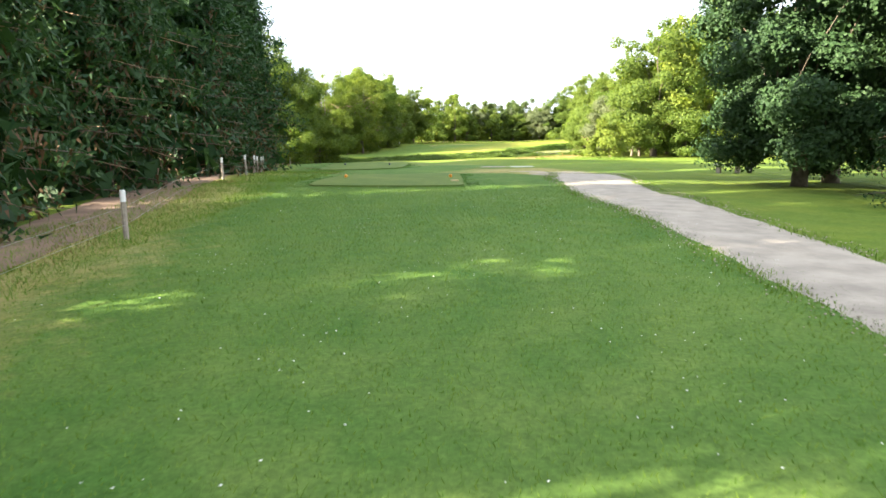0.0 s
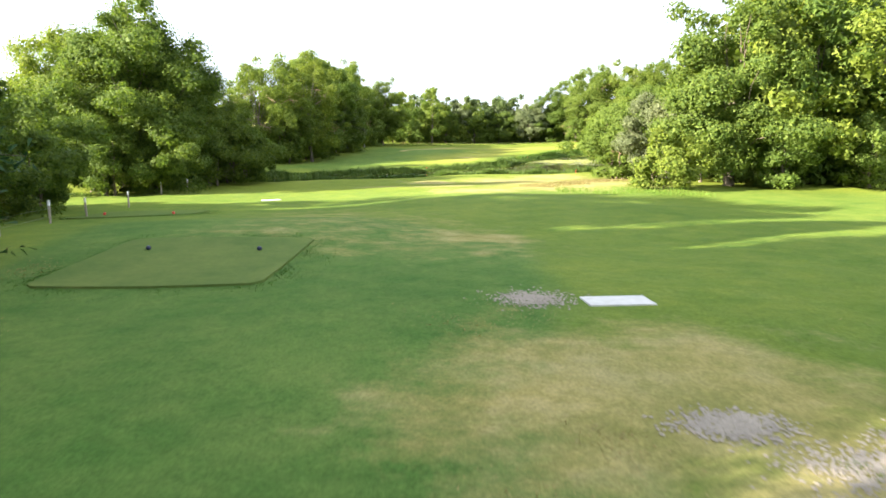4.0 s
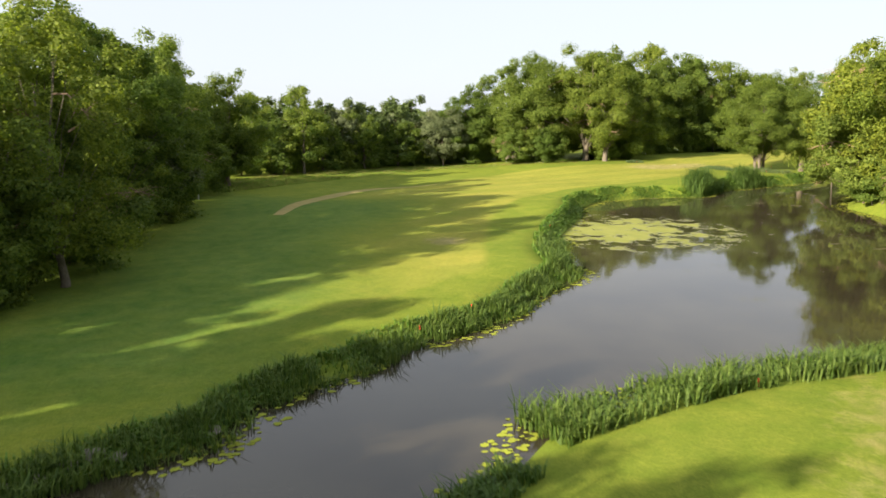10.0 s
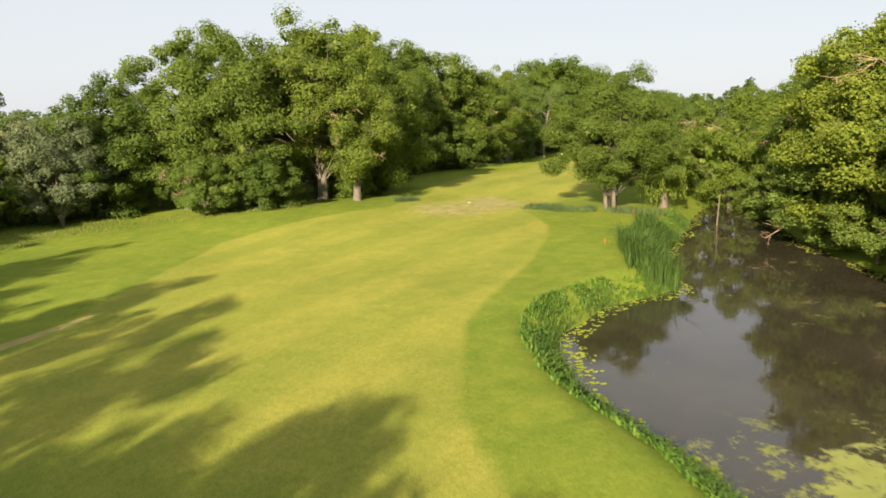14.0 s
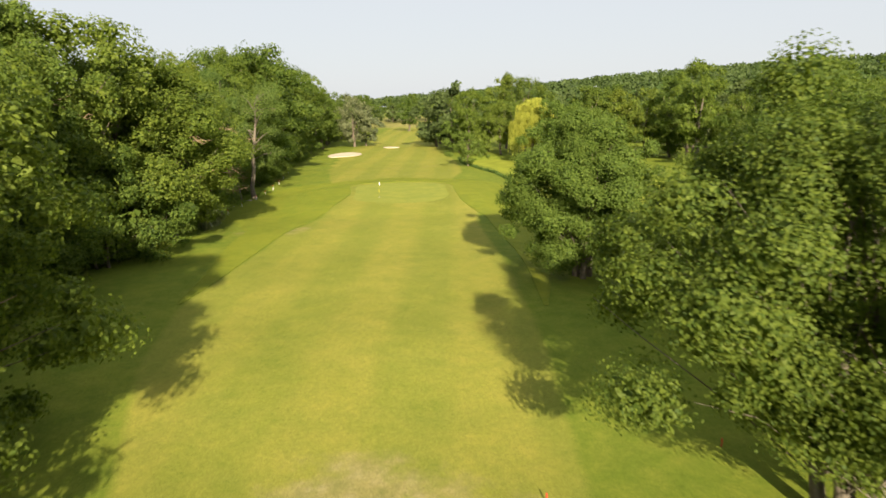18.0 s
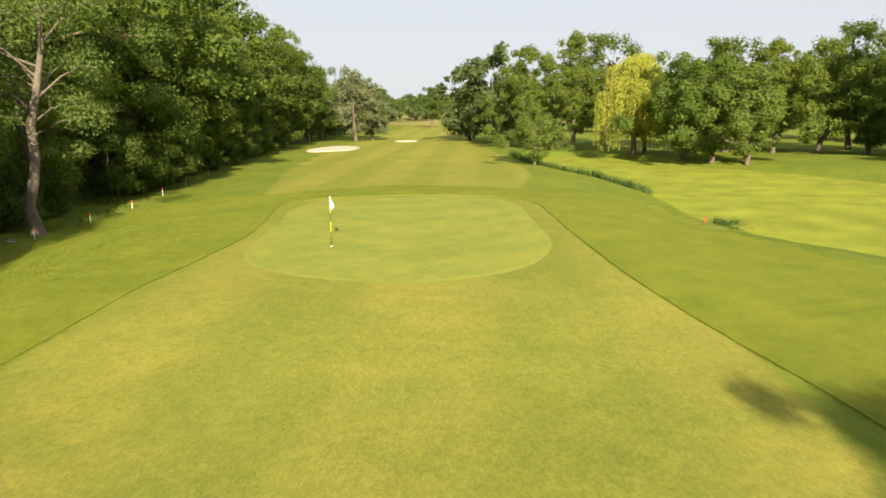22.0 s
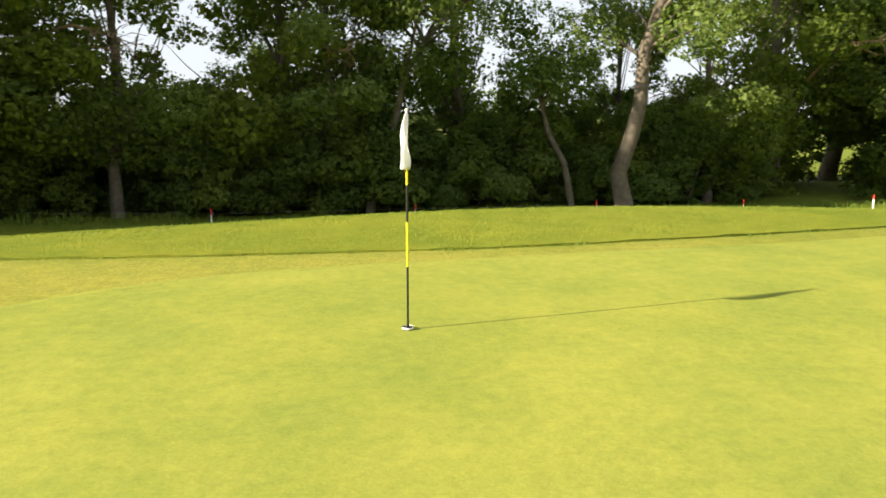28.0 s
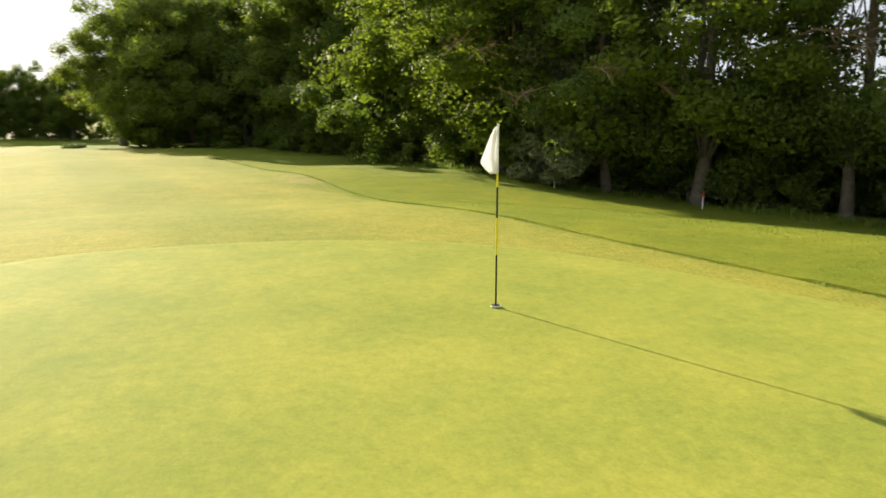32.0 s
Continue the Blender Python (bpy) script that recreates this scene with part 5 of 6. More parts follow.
blades("rush_tuft", "tuft of rushes in front of the oaks", along([(57.6, 200.8), (60.2, 200.2)], 420, -0.8, 0.8, 9), 0.55, 0.03, L_RUSH, 9)
blades("dry_grass", "tall dry seeding grass below the trees", along([(9.5, 84), (12.5, 87), (16, 91), (19, 97)], 300, -2.0, 1.6, 10), 0.3, 0.026, L_STRAW, 10, 0.5, 0.8, "grass")
blades("long_grass", "tall green grass gone to seed below the trees", along([(10.5, 80), (15, 79.5), (21, 79)], 260, -2.6, 2.6, 15), 0.34, 0.024, L_GRASS, 15, 0.5, 0.8, "grass")
verge = [(-8, 180), (0, 189), (9, 198), (19, 207), (28, 213.6), (36, 216.4)]
blades("long_grass", "wide verge of pale seeding grass before the hedge", along(verge, 130, 0.3, 8.5, 16), 0.3, 0.03, L_STRAW, 16, 0.5, 0.8, "grass")
blades("long_grass", "wide verge of green uncut grass before the hedge", along(verge, 260, 0.0, 9.0, 17), 0.28, 0.03, L_GRASS, 17, 0.5, 0.8, "grass")
blades("long_grass", "uncut pale grass strip along the belt", along([(-10, 188), (0, 201), (14, 209), (30, 213), (44, 207.5), (50, 204.5)], 60, 0.0, 4.0, 11), 0.4, 0.03, L_STRAW, 11, 0.5, 0.6, "grass")
blades("long_grass", "green uncut grass along the foot of the wood", along([(-10, 186), (0, 199), (14, 208), (30, 213), (44, 208), (52, 205)], 60, -0.5, 5.0, 12), 0.4, 0.03, L_GRASS, 12, 0.5, 0.6, "grass")


def lawn(name, label, x0, x1, y0, y1, n, tall, wide, mat, seed, poly=None, lift=0.0):
    rng = np.random.default_rng(seed)
    q = np.column_stack([rng.uniform(x0, x1, n), rng.uniform(y0, y1, n)])
    if poly is not None:
        q = q[inside_and_distance(poly, q[:, 0], q[:, 1])[0]]
    n = len(q)
    z = height(q[:, 0], q[:, 1]) - 0.01 + lift
    a = rng.uniform(0, 2 * np.pi, n)
    s = np.column_stack([np.cos(a), np.sin(a), np.zeros(n)]) * wide / 2
    b = np.column_stack([q, z])
    tip = b + np.column_stack([rng.normal(0, 0.5, n) * tall, rng.normal(0, 0.5, n) * tall, tall * rng.uniform(0.5, 1.1, n)])
    v = np.stack([b - s, b + s, tip], 1).reshape(-1, 3)
    return tagged(mesh_object(name, v, np.arange(3 * n).reshape(-1, 3), mat), label, "grass", kind="stuff")


lawn("lawn_grass", "short green lawn grass round the tees", -6.8, 5.0, 1.5, 25.5, 70000, 0.055, 0.013, L_GRASS, 1)
lawn("lawn_grass", "longer grass on the bank beside the tee row", -9.5, -5.5, 4, 40, 16000, 0.16, 0.014, L_GRASS, 2)
rng = np.random.default_rng(31)
spot = np.column_stack([rng.uniform(-5.5, 5.2, 1500), rng.uniform(2, 25, 1500)])
spot = spot[np.sin(spot[:, 0] * 1.7 + 1) * np.sin(spot[:, 1] * 0.8) + rng.uniform(-0.6, 0.6, 1500) > 0.1]
v, f = leaf_quads(np.column_stack([spot, height(spot[:, 0], spot[:, 1]) + 0.05]), np.tile([0, 0, 3.0], (len(spot), 1)), 0.022, 0.022, rng)
tagged(mesh_object("daisies", v, f, M_WHITE), "tiny white daisies scattered over the lawn", "flowers", kind="stuff")
edge_rng = np.random.default_rng(71)
ey = edge_rng.uniform(0, 37, 11000)
ehw = np.interp(ey, [0, 8, 18, 25, 29.5, 33, 35.6], [1.25, 1.3, 1.4, 1.6, 1.75, 1.5, 0.6])
emid = np.interp(ey, [0, 8, 18, 25, 29.5, 33, 35.6], [5.4, 5.5, 5.7, 5.9, 6.2, 6.6, 6.2])
ex = emid + np.where(edge_rng.uniform(size=11000) < 0.5, -1, 1) * (ehw + edge_rng.normal(0, 0.18, 11000) - 0.04)
blades("edge_grass", "ragged grass creeping over the gravel path's edges", [(x, y) for x, y in zip(ex[:9000], ey[:9000])], 0.1, 0.016, L_GRASS, 34, 0.12, 0.8, "grass")
stone_at = np.column_stack([ex[9000:], ey[9000:], height(ex[9000:], ey[9000:]) + 0.035])
octa = np.array([(1, 0, 0), (0, 1, 0), (-1, 0, 0), (0, -1, 0), (0, 0, 0.7), (0, 0, -0.7)])
pv = (stone_at[:, None, :] + octa[None] * edge_rng.uniform(0.008, 0.022, (2000, 1, 1)) * edge_rng.uniform(0.7, 1.3, (2000, 6, 1))).reshape(-1, 3)
pf = (np.arange(2000)[:, None, None] * 6 + np.array([(0, 1, 4), (1, 2, 4), (2, 3, 4), (3, 0, 4), (1, 0, 5), (2, 1, 5), (3, 2, 5), (0, 3, 5)])[None]).reshape(-1, 3)
BARE = [(5.1, 35.7, 0.6, 0.45), (5.9, 36.9, 0.9, 0.5), (7.4, 35.6, 0.8, 0.7), (4.7, 33.6, 0.35, 0.6), (6.9, 37.6, 0.6, 0.35), (3.2, 44.4, 0.7, 0.6), (4.6, 38.0, 0.6, 0.4), (8.2, 34.4, 0.4, 0.8)]
which = edge_rng.integers(0, len(BARE), 9000)
spread_at = np.array(BARE)[which]
off = edge_rng.normal(size=(9000, 2)) * 0.55
bx, by = (spread_at[:, :2] + off * spread_at[:, 2:]).T
chip_at = np.column_stack([bx, by, height(bx, by) + 0.012])
chips = (chip_at[:, None, :] + octa[None] * np.array((1, 1, 0.45)) * edge_rng.uniform(0.012, 0.045, (9000, 1, 1)) * edge_rng.uniform(0.6, 1.4, (9000, 6, 1))).reshape(-1, 3)
chip_f = (np.arange(9000)[:, None, None] * 6 + np.array([(0, 1, 4), (1, 2, 4), (2, 3, 4), (3, 0, 4)])[None]).reshape(-1, 3)
tagged(mesh_object("gravel_scatter", chips, chip_f, M_PATH), "thin scatter of pale gravel worn into the lawn", "gravel", kind="stuff")
thin = np.array([(-6.4, 37.2, 1.3, 1.9), (-7.6, 41.5, 1.2, 2.0), (-9.2, 47.5, 0.7, 2.6), (-5.9, 36.0, 1.1, 1.2), (2.6, 37.5, 1.0, 1.6), (2.2, 43.5, 1.2, 1.5), (10.5, 42.0, 1.6, 0.6)])[edge_rng.integers(0, 7, 9000)]
blades("worn_grass", "thin dry grass worn short beside the tees", thin[:, :2] + edge_rng.normal(size=(9000, 2)) * thin[:, 2:] * 0.6, 0.05, 0.03, L_STRAW, 69, 0.6, 1.3, "grass")
tagged(mesh_object("loose_gravel", pv, pf, M_PATH), "pale loose gravel spilled along the path's edges", "gravel", kind="stuff")
blades("dead_grass", "withered brown grass along the evergreen row", along([(-6.0, -2), (-6.4, 8), (-7.6, 18), (-9.2, 30)], 230, -0.6, 1.8, 33), 0.11, 0.02, L_STRAW, 33, 0.5, 0.9, "grass")
ROUGH_EDGE = [(112, 216.6), (120, 218.6), (124, 219.7), (127, 220.3), (130, 220.8), (135, 221.7), (140, 223.4), (145, 225.4), (148, 226.5), (158, 231), (158, 240), (146, 241), (134, 238),
              (124, 235), (116, 230), (108, 224)]
blades("fringe_grass", "dense low fringe grass round the putting green", along(GREEN + GREEN[:1], 380, -0.14, 0.03, 62), 0.05, 0.016, L_LUSH, 62, 0.4, 0.8, "grass")
wr = np.random.default_rng(64)
wl = spline([(141.5, 205.4), (138.7, 203.7), (136.3, 203.0), (135.2, 202.1), (133, 201.2), (130.4, 200.4), (127, 199.4)], 40, False)
wq = wl[wr.integers(0, len(wl), 9000)] + wr.normal(size=(9000, 2)) * np.array([0.5, 0.22])
dl = spline([(124, 222.6), (127.1, 223.5), (129.7, 223.9), (132.6, 223.7), (135.5, 224.2)], 40, False)
dq = dl[wr.integers(0, len(dl), 9000)] + wr.normal(size=(9000, 2)) * np.array([0.5, 0.35])
blades("worn_grass", "pale dry strip of grass in the rough beside the green", dq[np.sin(dq[:, 0] * 2.3) * np.sin(dq[:, 1] * 4) > wr.uniform(-1.1, 0.7, 9000)], 0.06, 0.03, L_STRAW, 68, 0.5, 1.2, "grass")
blades("worn_grass", "strip of worn straw-coloured turf above the pool", wq[np.sin(wq[:, 0] * 3.1) * np.sin(wq[:, 1] * 5 + wq[:, 0]) > wr.uniform(-1.1, 0.6, 9000)], 0.07, 0.035, L_STRAW, 64, 0.5, 1.2, "grass")
blades("cut_edge_grass", "ragged taller grass along the edge of the rough", along(ROUGH_LINE, 260, -0.1, 0.3, 63), 0.085, 0.02, L_ROUGH, 63, 0.5, 0.9, "grass")
lawn("rough_grass", "longer uncut rough beside the green", 106, 160, 213, 242, 170000, 0.05, 0.012, L_ROUGH, 3, ROUGH_EDGE, 0.03)
blades("weeds", "tall weeds and grass along the foot of the wood", along([(100, 224.5), (106, 227), (111, 229), (118, 232.6), (125.6, 235.4), (132.6, 237.4), (139.6, 238.8), (147, 240.6), (156, 243)], 70, -0.7, 1.2, 61), 0.4, 0.035, L_ROUGH, 61, 0.5, 0.8, "weeds")


# ---- tees, stakes, flags and the like ----
def box_bm(bm, sx, sy, sz, at=(0, 0, 0), bevel=0.0):
    r = bmesh.ops.create_cube(bm, size=1.0, matrix=Matrix.Translation(at) @ Matrix.Diagonal((sx, sy, sz, 1)))
    if bevel:
        es = list({e for v in r["verts"] for e in v.link_edges})
        bmesh.ops.bevel(bm, geom=es, offset=bevel, segments=2, affect="EDGES")


def rod_bm(bm, r, z0, z1, sides=10, taper=1.0, at=(0, 0)):
    bmesh.ops.create_cone(bm, cap_ends=True, segments=sides, radius1=r, radius2=r * taper, depth=z1 - z0, matrix=Matrix.Translation((at[0], at[1], (z0 + z1) / 2)))


TEES = [("tee_box", [(-4.9, 25.0), (0.75, 25.3), (0.75, 34.2), (-4.8, 33.8)], "flat mown rectangular tee with crisp cut edges"),
        ("tee_box", [(-8.4, 46.3), (-2.9, 46.3), (-2.6, 53.0), (-8.2, 52.5)], "flat mown forward tee on a low bank"),
        ("tee_box", [(-15.5, 62.5), (-10.8, 63.5), (-10.8, 69.0), (-15.8, 68.0)], "small mown red tee near the trees")]
for nm, poly, lab in TEES:
    o = []
    for (ax, ay), (bx, by) in zip(poly, poly[1:] + poly[:1]):
        for t in np.linspace(0.04, 0.96, 10):
            o.append((ax + (bx - ax) * t, ay + (by - ay) * t))
    tagged(draped(nm, o, 0.06, M_TEE, 10), lab, "tee", kind="structure")
    q = np.concatenate([along(o + o[:1], 200, -0.28, -0.02, 65), along(o + o[:1], 140, -0.6, -0.1, 66), along(o + o[:1], 90, -1.2, -0.2, 67)])
    blades("tee_edge_grass", "longer dark grass round the cut tee", q, 0.075, 0.016, L_LUSH, 65, 0.4, 0.9, "grass")


def slab(x, y, turn, sx, sy):
    bm = bmesh.new()
    box_bm(bm, sx, sy, 0.10, (0, 0, 0.0), 0.015)
    ob = part("concrete_slab", bm, M_SLAB, None)
    c, s = math.cos(math.radians(turn)), math.sin(math.radians(turn))
    rise_x = (hz(x + c * 0.6, y + s * 0.6) - hz(x - c * 0.6, y - s * 0.6)) / 1.2
    rise_y = (hz(x - s * 0.6, y + c * 0.6) - hz(x + s * 0.6, y - c * 0.6)) / 1.2
    ob.matrix_basis = pose(x, y, hz(x, y) - 0.025, math.degrees(math.atan(rise_y)), -math.degrees(math.atan(rise_x)), turn)
    return tagged(ob, "pale rectangular concrete slab set flush in the grass", "slab")


slab(4.95, 44.2, 4, 1.4, 0.8)
slab(-9.0, 76.2, 25, 1.2, 0.7)


def stake(name, label, x, y, tall, body_mat, cap_mat, cap, r=0.045, tilt=0.0):
    st = tagged(new(name), label, "stake")
    bm = bmesh.new()
    rod_bm(bm, r, -0.25, tall - cap, 8, 0.94)
    part("post", bm, body_mat, st)
    bm = bmesh.new()
    rod_bm(bm, r * 1.06, tall - cap, tall, 8, 0.9)
    part("cap", bm, cap_mat, st, "painted top band")
    st.matrix_basis = pose(x, y, hz(x, y), tilt, tilt * 0.5, 0)
    return st


white = stake("boundary_post", "grey wooden boundary post with a white painted top", -6.1, 13.2, 0.95, M_POST, M_WHITE, 0.22, 0.055, 1.5)
white["group"] = "boundary posts"
for k, (x, y) in enumerate([(-9.6, 30.4), (-9.6, 34.0), (-10.0, 37.0), (-10.5, 39.6), (-11.0, 42.2), (-11.8, 45.8), (-12.5, 49.4), (-13.4, 54), (-14.3, 59), (-15.2, 64), (-16.5, 72), (-17.5, 80), (-18, 87)]):
    copy_thing(white, pose(x, y, hz(x, y), (k * 7) % 5 - 2, (k * 5) % 4 - 2, k * 40))
thin = stake("boundary_stake", "thin white out-of-bounds stake at the foot of the trees", -19.0, 126.5, 0.8, M_WHITE, M_WHITE, 0.1, 0.03)
thin["group"] = "white stakes"
for x, y in [(-18.2, 131.5), (-17.4, 137), (-15.4, 144), (-13.9, 152), (-12.2, 161), (-10.6, 172), (-9.4, 184)]:
    copy_thing(thin, pose(x, y, hz(x, y), 1, -1, 0))
red = stake("hazard_stake", "white stake with a red painted top by the wood", 125.6, 234.1, 0.68, M_WHITE, M_RED, 0.2, 0.028, 1.0)
red["group"] = "red-topped stakes"
for k, (x, y) in enumerate([(118.8, 231.6), (132.6, 236.0), (139.6, 237.5), (146.06, 239.4), (152.4, 241.2), (159, 243.4), (166, 246), (174, 248.8), (112.5, 228.5)]):
    copy_thing(red, pose(x, y, hz(x, y), (k * 3) % 4 - 2, (k * 5) % 3 - 1, 0))
low = stake("water_hazard_peg", "short red peg marking the pond's edge", 11.0, 112.0, 0.32, M_RED, M_RED, 0.1, 0.028)
low["group"] = "red pegs round the pond"
for x, y in [(18.9, 111.6), (1.5, 121.8), (4.6, 124.0), (13.0, 132.5), (18.2, 145.2), (51, 171.5), (72, 183), (65, 188), (66, 177), (59, 200), (67, 189), (88.5, 181), (148, 200.8)]:
    copy_thing(low, pose(x, y, hz(x, y), 2, 1, 0))


def marker(label, x, y, mat, r=0.075):
    bm = bmesh.new()
    bmesh.ops.create_uvsphere(bm, u_segments=14, v_segments=9, radius=r, matrix=Matrix.Translation((0, 0, r * 0.85)))
    rod_bm(bm, r * 0.25, -0.12, r * 0.3, 8)
    ob = part("tee_marker", bm, mat, None)
    ob.matrix_basis = pose(x, y, hz(x, y) + 0.05)
    return tagged(ob, label, "tee marker")


for x, y in ((-4.1, 29.35), (0.29, 29.6)):
    marker("orange-yellow ball tee marker on the mown tee", x, y, M_ORANGE)["group"] = "yellow tee markers"
for x, y in ((-7.1, 50.6), (-3.9, 50.7)):
    marker("dark ball tee marker on the forward tee", x, y, M_BLUE)["group"] = "dark tee markers"
for x, y in ((-11.6, 65.5), (-14.8, 65.0)):
    marker("red ball tee marker on the small tee", x, y, M_RED)["group"] = "red tee markers"
sign = tagged(new("tee_plate"), "small pale distance plate lying on the tee", "plate")
bm = bmesh.new()
box_bm(bm, 0.30, 0.20, 0.05, (0, 0, 0.02), 0.008)
part("plate", bm, M_TAN, sign)
sign.matrix_basis = pose(0.44, 27.5, hz(0.44, 27.5) + 0.05)


def flagstick(x, y, z, label, turn=0.0, cup=True):
    """A pin in bands of black and yellow, with a limp cloth flag and a cup."""
    fl = tagged(new("flagstick"), label, "golf flag")
    for a, b, m in ((-0.1, 0.62, M_BLACK), (0.62, 1.06, M_YELLOW), (1.06, 1.42, M_BLACK), (1.42, 1.58, M_YELLOW), (1.58, 2.12, M_WHITE)):
        bm = bmesh.new()
        rod_bm(bm, 0.011, a, b, 10)
        part("pole_band", bm, m, fl)
    bm = bmesh.new()
    bmesh.ops.create_uvsphere(bm, u_segments=10, v_segments=6, radius=0.018, matrix=Matrix.Translation((0, 0, 2.13)))
    part("knob", bm, M_WHITE, fl)
    nu, nv = 12, 14
    vs, fs = [], []
    for j in range(nv + 1):
        for i in range(nu + 1):
            u, v = i / nu, j / nv
            wid = 0.02 + 0.22 * (v ** 0.9) * (1 - 0.75 * max(0, v - 0.74) / 0.26)
            xx = 0.012 + u * wid
            zz = 2.11 - 0.54 * v * (1 - 0.12 * u) - 0.06 * u * v
            yy = 0.030 * math.sin(u * 7.0 + v * 2.2) * (0.3 + v) + 0.012 * math.sin(v * 9 + u * 3)
            vs.append((xx, yy, zz))
    for j in range(nv):
        for i in range(nu):
            a = j * (nu + 1) + i
            fs.append((a, a + 1, a + nu + 2, a + nu + 1))
    cloth = mesh_object("flag_cloth", np.array(vs), fs, M_FLAG, fl, "limp white cloth flag", True)
    sol = cloth.modifiers.new("thickness", "SOLIDIFY")
    sol.thickness = 0.003
    if cup:
        bm = bmesh.new()
        bmesh.ops.create_cone(bm, cap_ends=False, segments=24, radius1=0.056, radius2=0.056, depth=0.02, matrix=Matrix.Translation((0, 0, 0.0)))
        part("cup_rim", bm, M_WHITE, fl, "white rim of the hole")
        bm = bmesh.new()
        bmesh.ops.create_circle(bm, cap_ends=True, segments=24, radius=0.054, matrix=Matrix.Translation((0, 0, 0.004)))
        part("hole", bm, M_BLACK, fl, "dark mouth of the hole")
    fl.matrix_basis = pose(x, y, z, 0, 0, turn) @ Matrix.Diagonal((1, 1, 0.955, 1))
    return fl


flagstick(133.84, 216.6, hz(133.84, 216.6) + 0.036, "white flag on a black and yellow banded pin", 255)
flagstick(284, 277, hz(284, 277), "far white flag on a distant green", 40, False)

for nm, outline, bowl in (("sand_bunker", [(214, 255.5), (218, 258.4), (226, 258.6), (229, 255.5), (225, 251.6), (218, 251.4)], 0.14), ("sand_bunker", [(250, 252.4), (252.5, 254.4), (256.5, 253.4), (256, 250.6), (252, 249.6)], 0.12)):
    tagged(draped(nm, spline(outline, 6), 0.16, M_SAND, 10, bowl), "shallow pale sand bunker beyond the green", "bunker", kind="structure")


def boulder(x, y, r, seed, label="rough grey stone on the channel's bank"):
    bm = bmesh.new()
    bmesh.ops.create_icosphere(bm, subdivisions=2, radius=r)
    for v in bm.verts:
        v.co *= 1 + 0.35 * noise.noise(v.co * (2.2 / r) + Vector((seed, 0, 0)))
        v.co.z *= 0.55
    ob = part("stone", bm, M_STONE, None)
    ob.matrix_basis = pose(x, y, hz(x, y) + r * 0.15, 0, 0, seed * 50)
    return tagged(ob, label, "stone", "stones on the bank")


for k, (x, y, r) in enumerate([(-10.6, 112.9, 0.3), (-10.0, 113.3, 0.34), (-9.3, 113.2, 0.26), (-11.2, 112.5, 0.24), (-6.9, 114.2, 0.3), (-12.0, 112.2, 0.22)]):
    boulder(x, y, r, k + 1)
boulder(138.3, 237.9, 0.3, 9, "grey stone lying at the foot of the wood")
pole_bm = bmesh.new()
rod_bm(pole_bm, 0.085, -0.4, 3.9, 10, 0.6)
leaning = part("bare_pole", pole_bm, M_PALEBARK, None)
leaning.matrix_basis = pose(72.1, 171.4, hz(72.1, 171.4), 1.5, 2, 0)
tagged(leaning, "tall bare pale pole standing at the pond", "pole")


# ---- bench, trolley and fence by the first tee ----
def bench(x, y, turn):
    be = tagged(new("bench"), "weathered pale plank bench on two posts beside the path", "bench")
    for k in (-1, 0, 1):
        bm = bmesh.new()
        box_bm(bm, 1.5, 0.13, 0.045, (0, k * 0.145, 0.45), 0.008)
        part("seat_plank", bm, M_SLAB, be)
    for sx in (-0.55, 0.55):
        bm = bmesh.new()
        box_bm(bm, 0.10, 0.36, 0.44, (sx, 0, 0.21), 0.01)
        part("leg", bm, M_POST, be)
    be.matrix_basis = pose(x, y, hz(x, y), 0, 0, turn)


def golf_trolley(x, y, turn):
    tr = tagged(new("golf_trolley"), "black golf bag strapped on a folding pull trolley", "trolley")
    for sy in (-0.32, 0.32):
        bm = bmesh.new()
        bmesh.ops.create_cone(bm, cap_ends=True, segments=24, radius1=0.15, radius2=0.15, depth=0.05, matrix=pose(-0.12, sy, 0.15, 90))
        bmesh.ops.bevel(bm, geom=bm.edges[:], offset=0.012, segments=1, affect="EDGES")
        wheel = part("wheel", bm, M_BLACK, tr)
        bm = bmesh.new()
        bmesh.ops.create_cone(bm, cap_ends=True, segments=16, radius1=0.05, radius2=0.05, depth=0.07, matrix=pose(-0.12, sy, 0.15, 90))
        part("hub", bm, M_WIRE, wheel)
    vs, fs = [], []
    tube(vs, fs, [(-0.12, -0.32, 0.15), (-0.02, 0, 0.22), (-0.12, 0.32, 0.15)], [0.014] * 3, 8)
    tube(vs, fs, [(-0.25, 0, 0.08), (0.25, 0, 0.55), (0.75, 0, 1.0), (0.95, 0, 1.02)], [0.016] * 4, 8)
    mesh_object("frame", np.array(vs), fs, M_WIRE, tr, "grey metal frame and handle")
    vs, fs = [], []
    tube(vs, fs, [(-0.22, 0, 0.16), (-0.05, 0, 0.34), (0.3, 0, 0.68), (0.48, 0, 0.86)], [0.13, 0.15, 0.15, 0.17], 14)
    bag = mesh_object("bag", np.array(vs), fs, M_BLACK, tr, "black nylon golf bag", True)
    for k in range(5):
        vs, fs = [], []
        a = k * 1.25
        o = Vector((0, math.cos(a) * 0.09, math.sin(a) * 0.08))
        tube(vs, fs, [Vector((0.46, 0, 0.84)) + o, Vector((0.66, 0, 1.04)) + o * 1.4], [0.008, 0.008], 6)
        tube(vs, fs, [Vector((0.64, 0, 1.02)) + o * 1.4, Vector((0.70, 0.05, 1.08)) + o * 1.5], [0.022, 0.028], 6)
        mesh_object("club", np.array(vs), fs, M_ORANGE if k == 2 else M_WIRE, bag)
    tr.matrix_basis = pose(x, y, hz(x, y), 0, 0, turn)


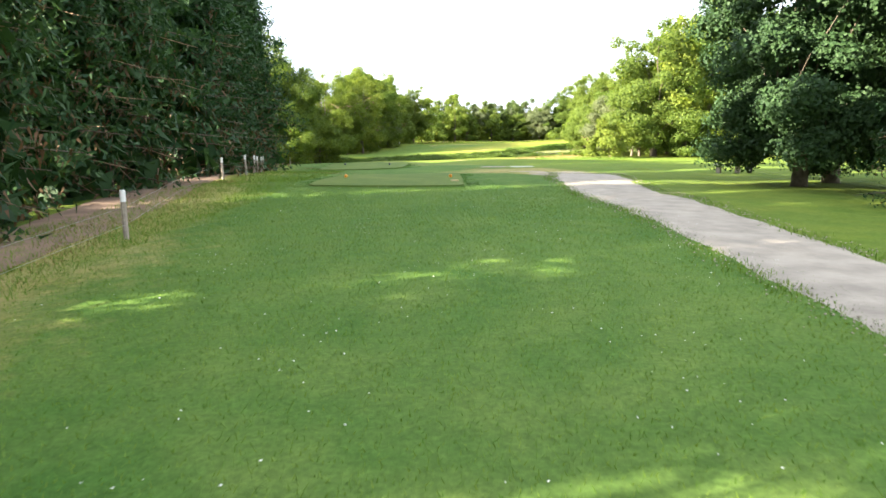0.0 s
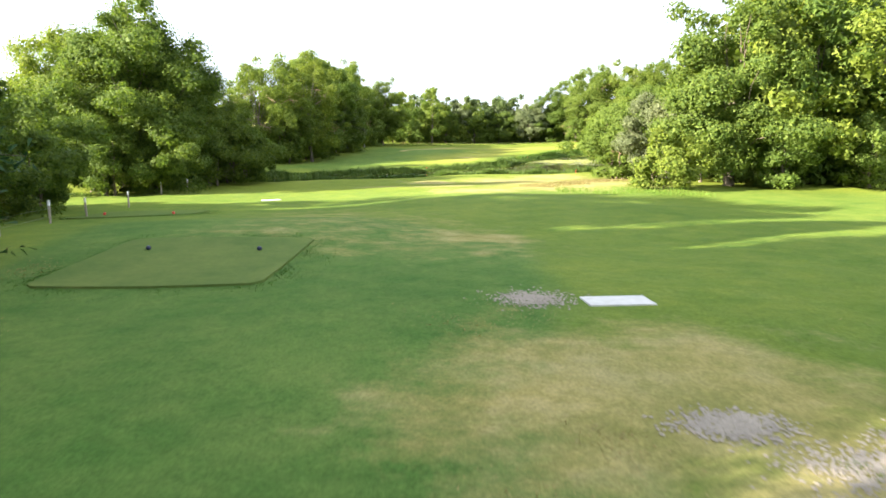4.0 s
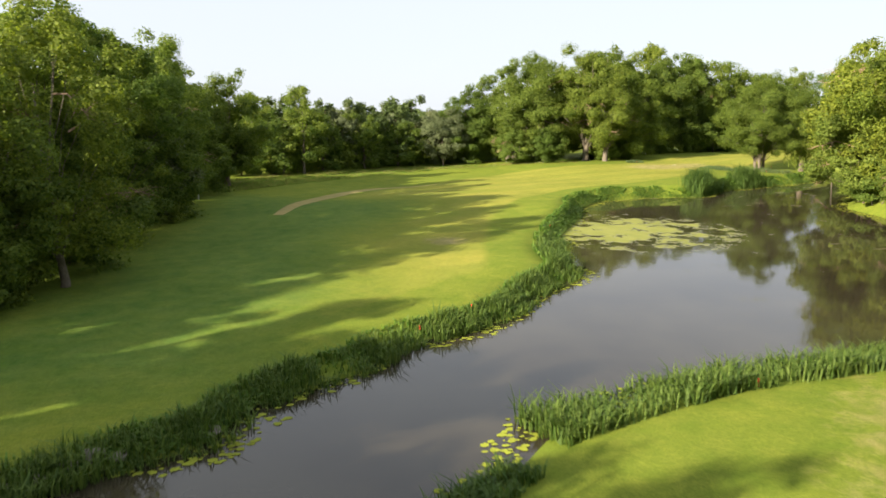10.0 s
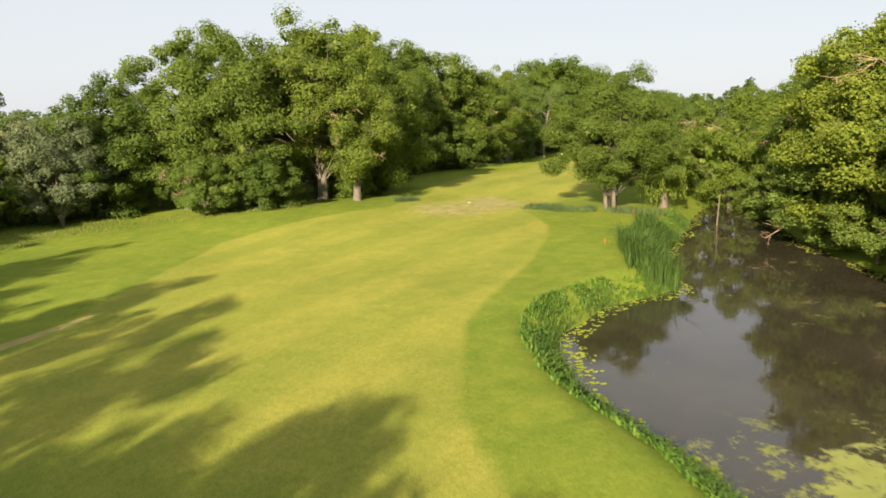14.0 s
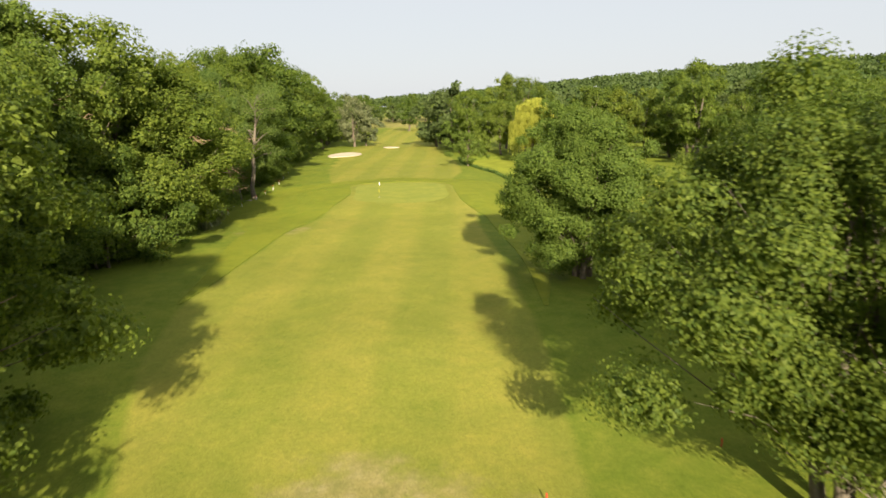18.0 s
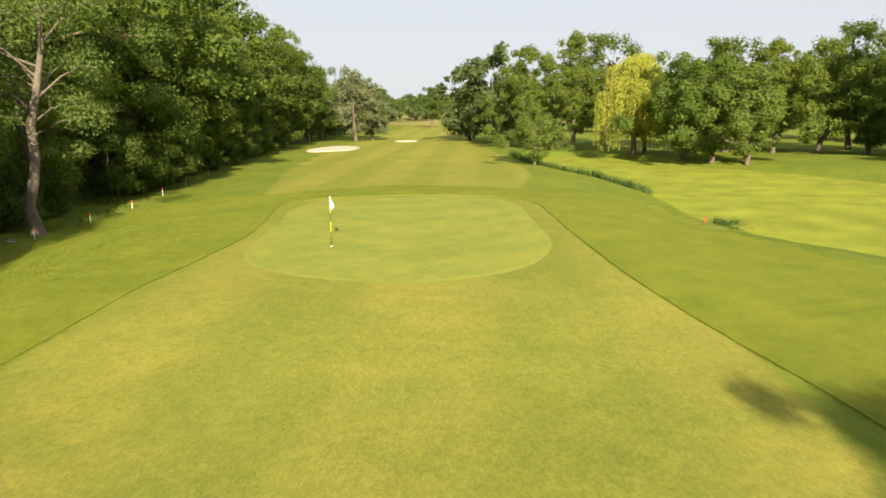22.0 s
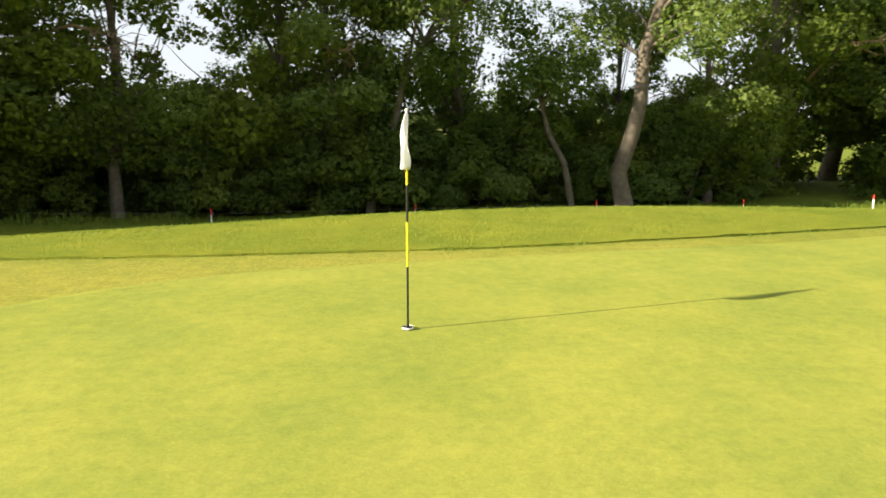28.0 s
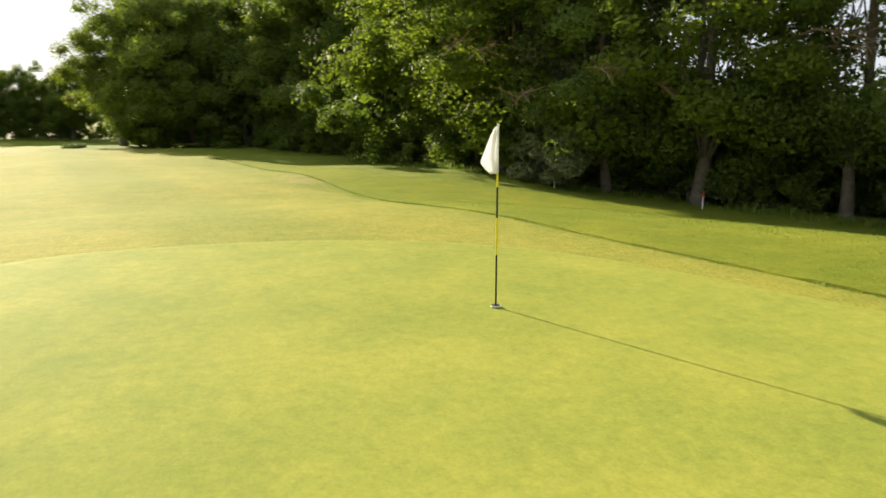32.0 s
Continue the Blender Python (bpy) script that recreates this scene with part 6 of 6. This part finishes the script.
bench(14.8, 36.4, 12)
golf_trolley(16.2, 36.8, -20)


def wire(name, pts, z, label):
    vs, fs = [], []
    tube(vs, fs, [(x, y, hz(x, y) + z) for x, y in pts], [0.003] * len(pts), 4)
    return tagged(mesh_object(name, np.array(vs), fs, M_WIRE), label, "wire")


POSTS = [(-4.6, -4), (-5.6, 5), (-6.1, 13.2), (-8.2, 22), (-9.6, 30.4), (-9.6, 34.0), (-10.0, 37.0), (-10.5, 39.6), (-11.0, 42.2), (-11.8, 45.8), (-12.5, 49.4), (-13.4, 54), (-14.3, 59)]
wire("fence_wire", POSTS, 0.28, "thin wire strung low between the boundary posts")
wire("fence_wire", POSTS, 0.62, "thin wire strung high between the boundary posts")
wire("fence_wire", [(98, 224.2), (104, 226.4), (108, 227.6), (112.5, 228.9), (118.8, 232), (125.6, 234.6), (132.6, 236.5), (139.6, 238)], 0.45, "thin fence wire along the foot of the wood")
disc = bmesh.new()
rod_bm(disc, 0.16, -0.02, 0.03, 20)
yard = part("yardage_disc", disc, M_WHITE, None)
yard.matrix_basis = pose(63, 195, hz(63, 195))
tagged(yard, "small white distance disc set in the fairway", "disc")


# ---- floating duckweed on the big pond ----
def weed_mats(seed, n=15000):
    rng = np.random.default_rng(seed)
    q = np.column_stack([rng.uniform(-22, 86, n * 7), rng.uniform(100, 178, n * 7)])
    ins, d = inside_and_distance(POND, q[:, 0], q[:, 1])
    f = np.array([noise.fractal(Vector((x * 0.16, y * 0.16, 3.1)), 0.9, 2.0, 4) for x, y in q])
    corner = np.exp(-(((q[:, 0] - 27) / 7) ** 2 + ((q[:, 1] - 151) / 9) ** 2))
    want = ins & ((d < 0.5 + 1.1 * (f + 0.45)) | (f + 0.3 * corner + 0.25 * smooth(30, 60, q[:, 0]) > 0.9))
    q = q[want]
    n = len(q)
    r = rng.uniform(0.04, 0.15, n)
    a = rng.uniform(0, 6.28, (n, 1)) + np.arange(6) * 1.047
    rr = r[:, None] * rng.uniform(0.6, 1.1, (n, 6))
    v = np.stack([q[:, :1] + np.cos(a) * rr * 1.3, q[:, 1:] + np.sin(a) * rr, np.full((n, 6), WATER_Z) + 0.006 + rng.uniform(0, 0.012, (n, 1))], -1).reshape(-1, 3)
    return tagged(mesh_object("duckweed", v, np.arange(6 * n).reshape(-1, 6), M_DUCKWEED), "bright duckweed drifted along the pond's banks", "duckweed", kind="stuff")


weed_mats(5)
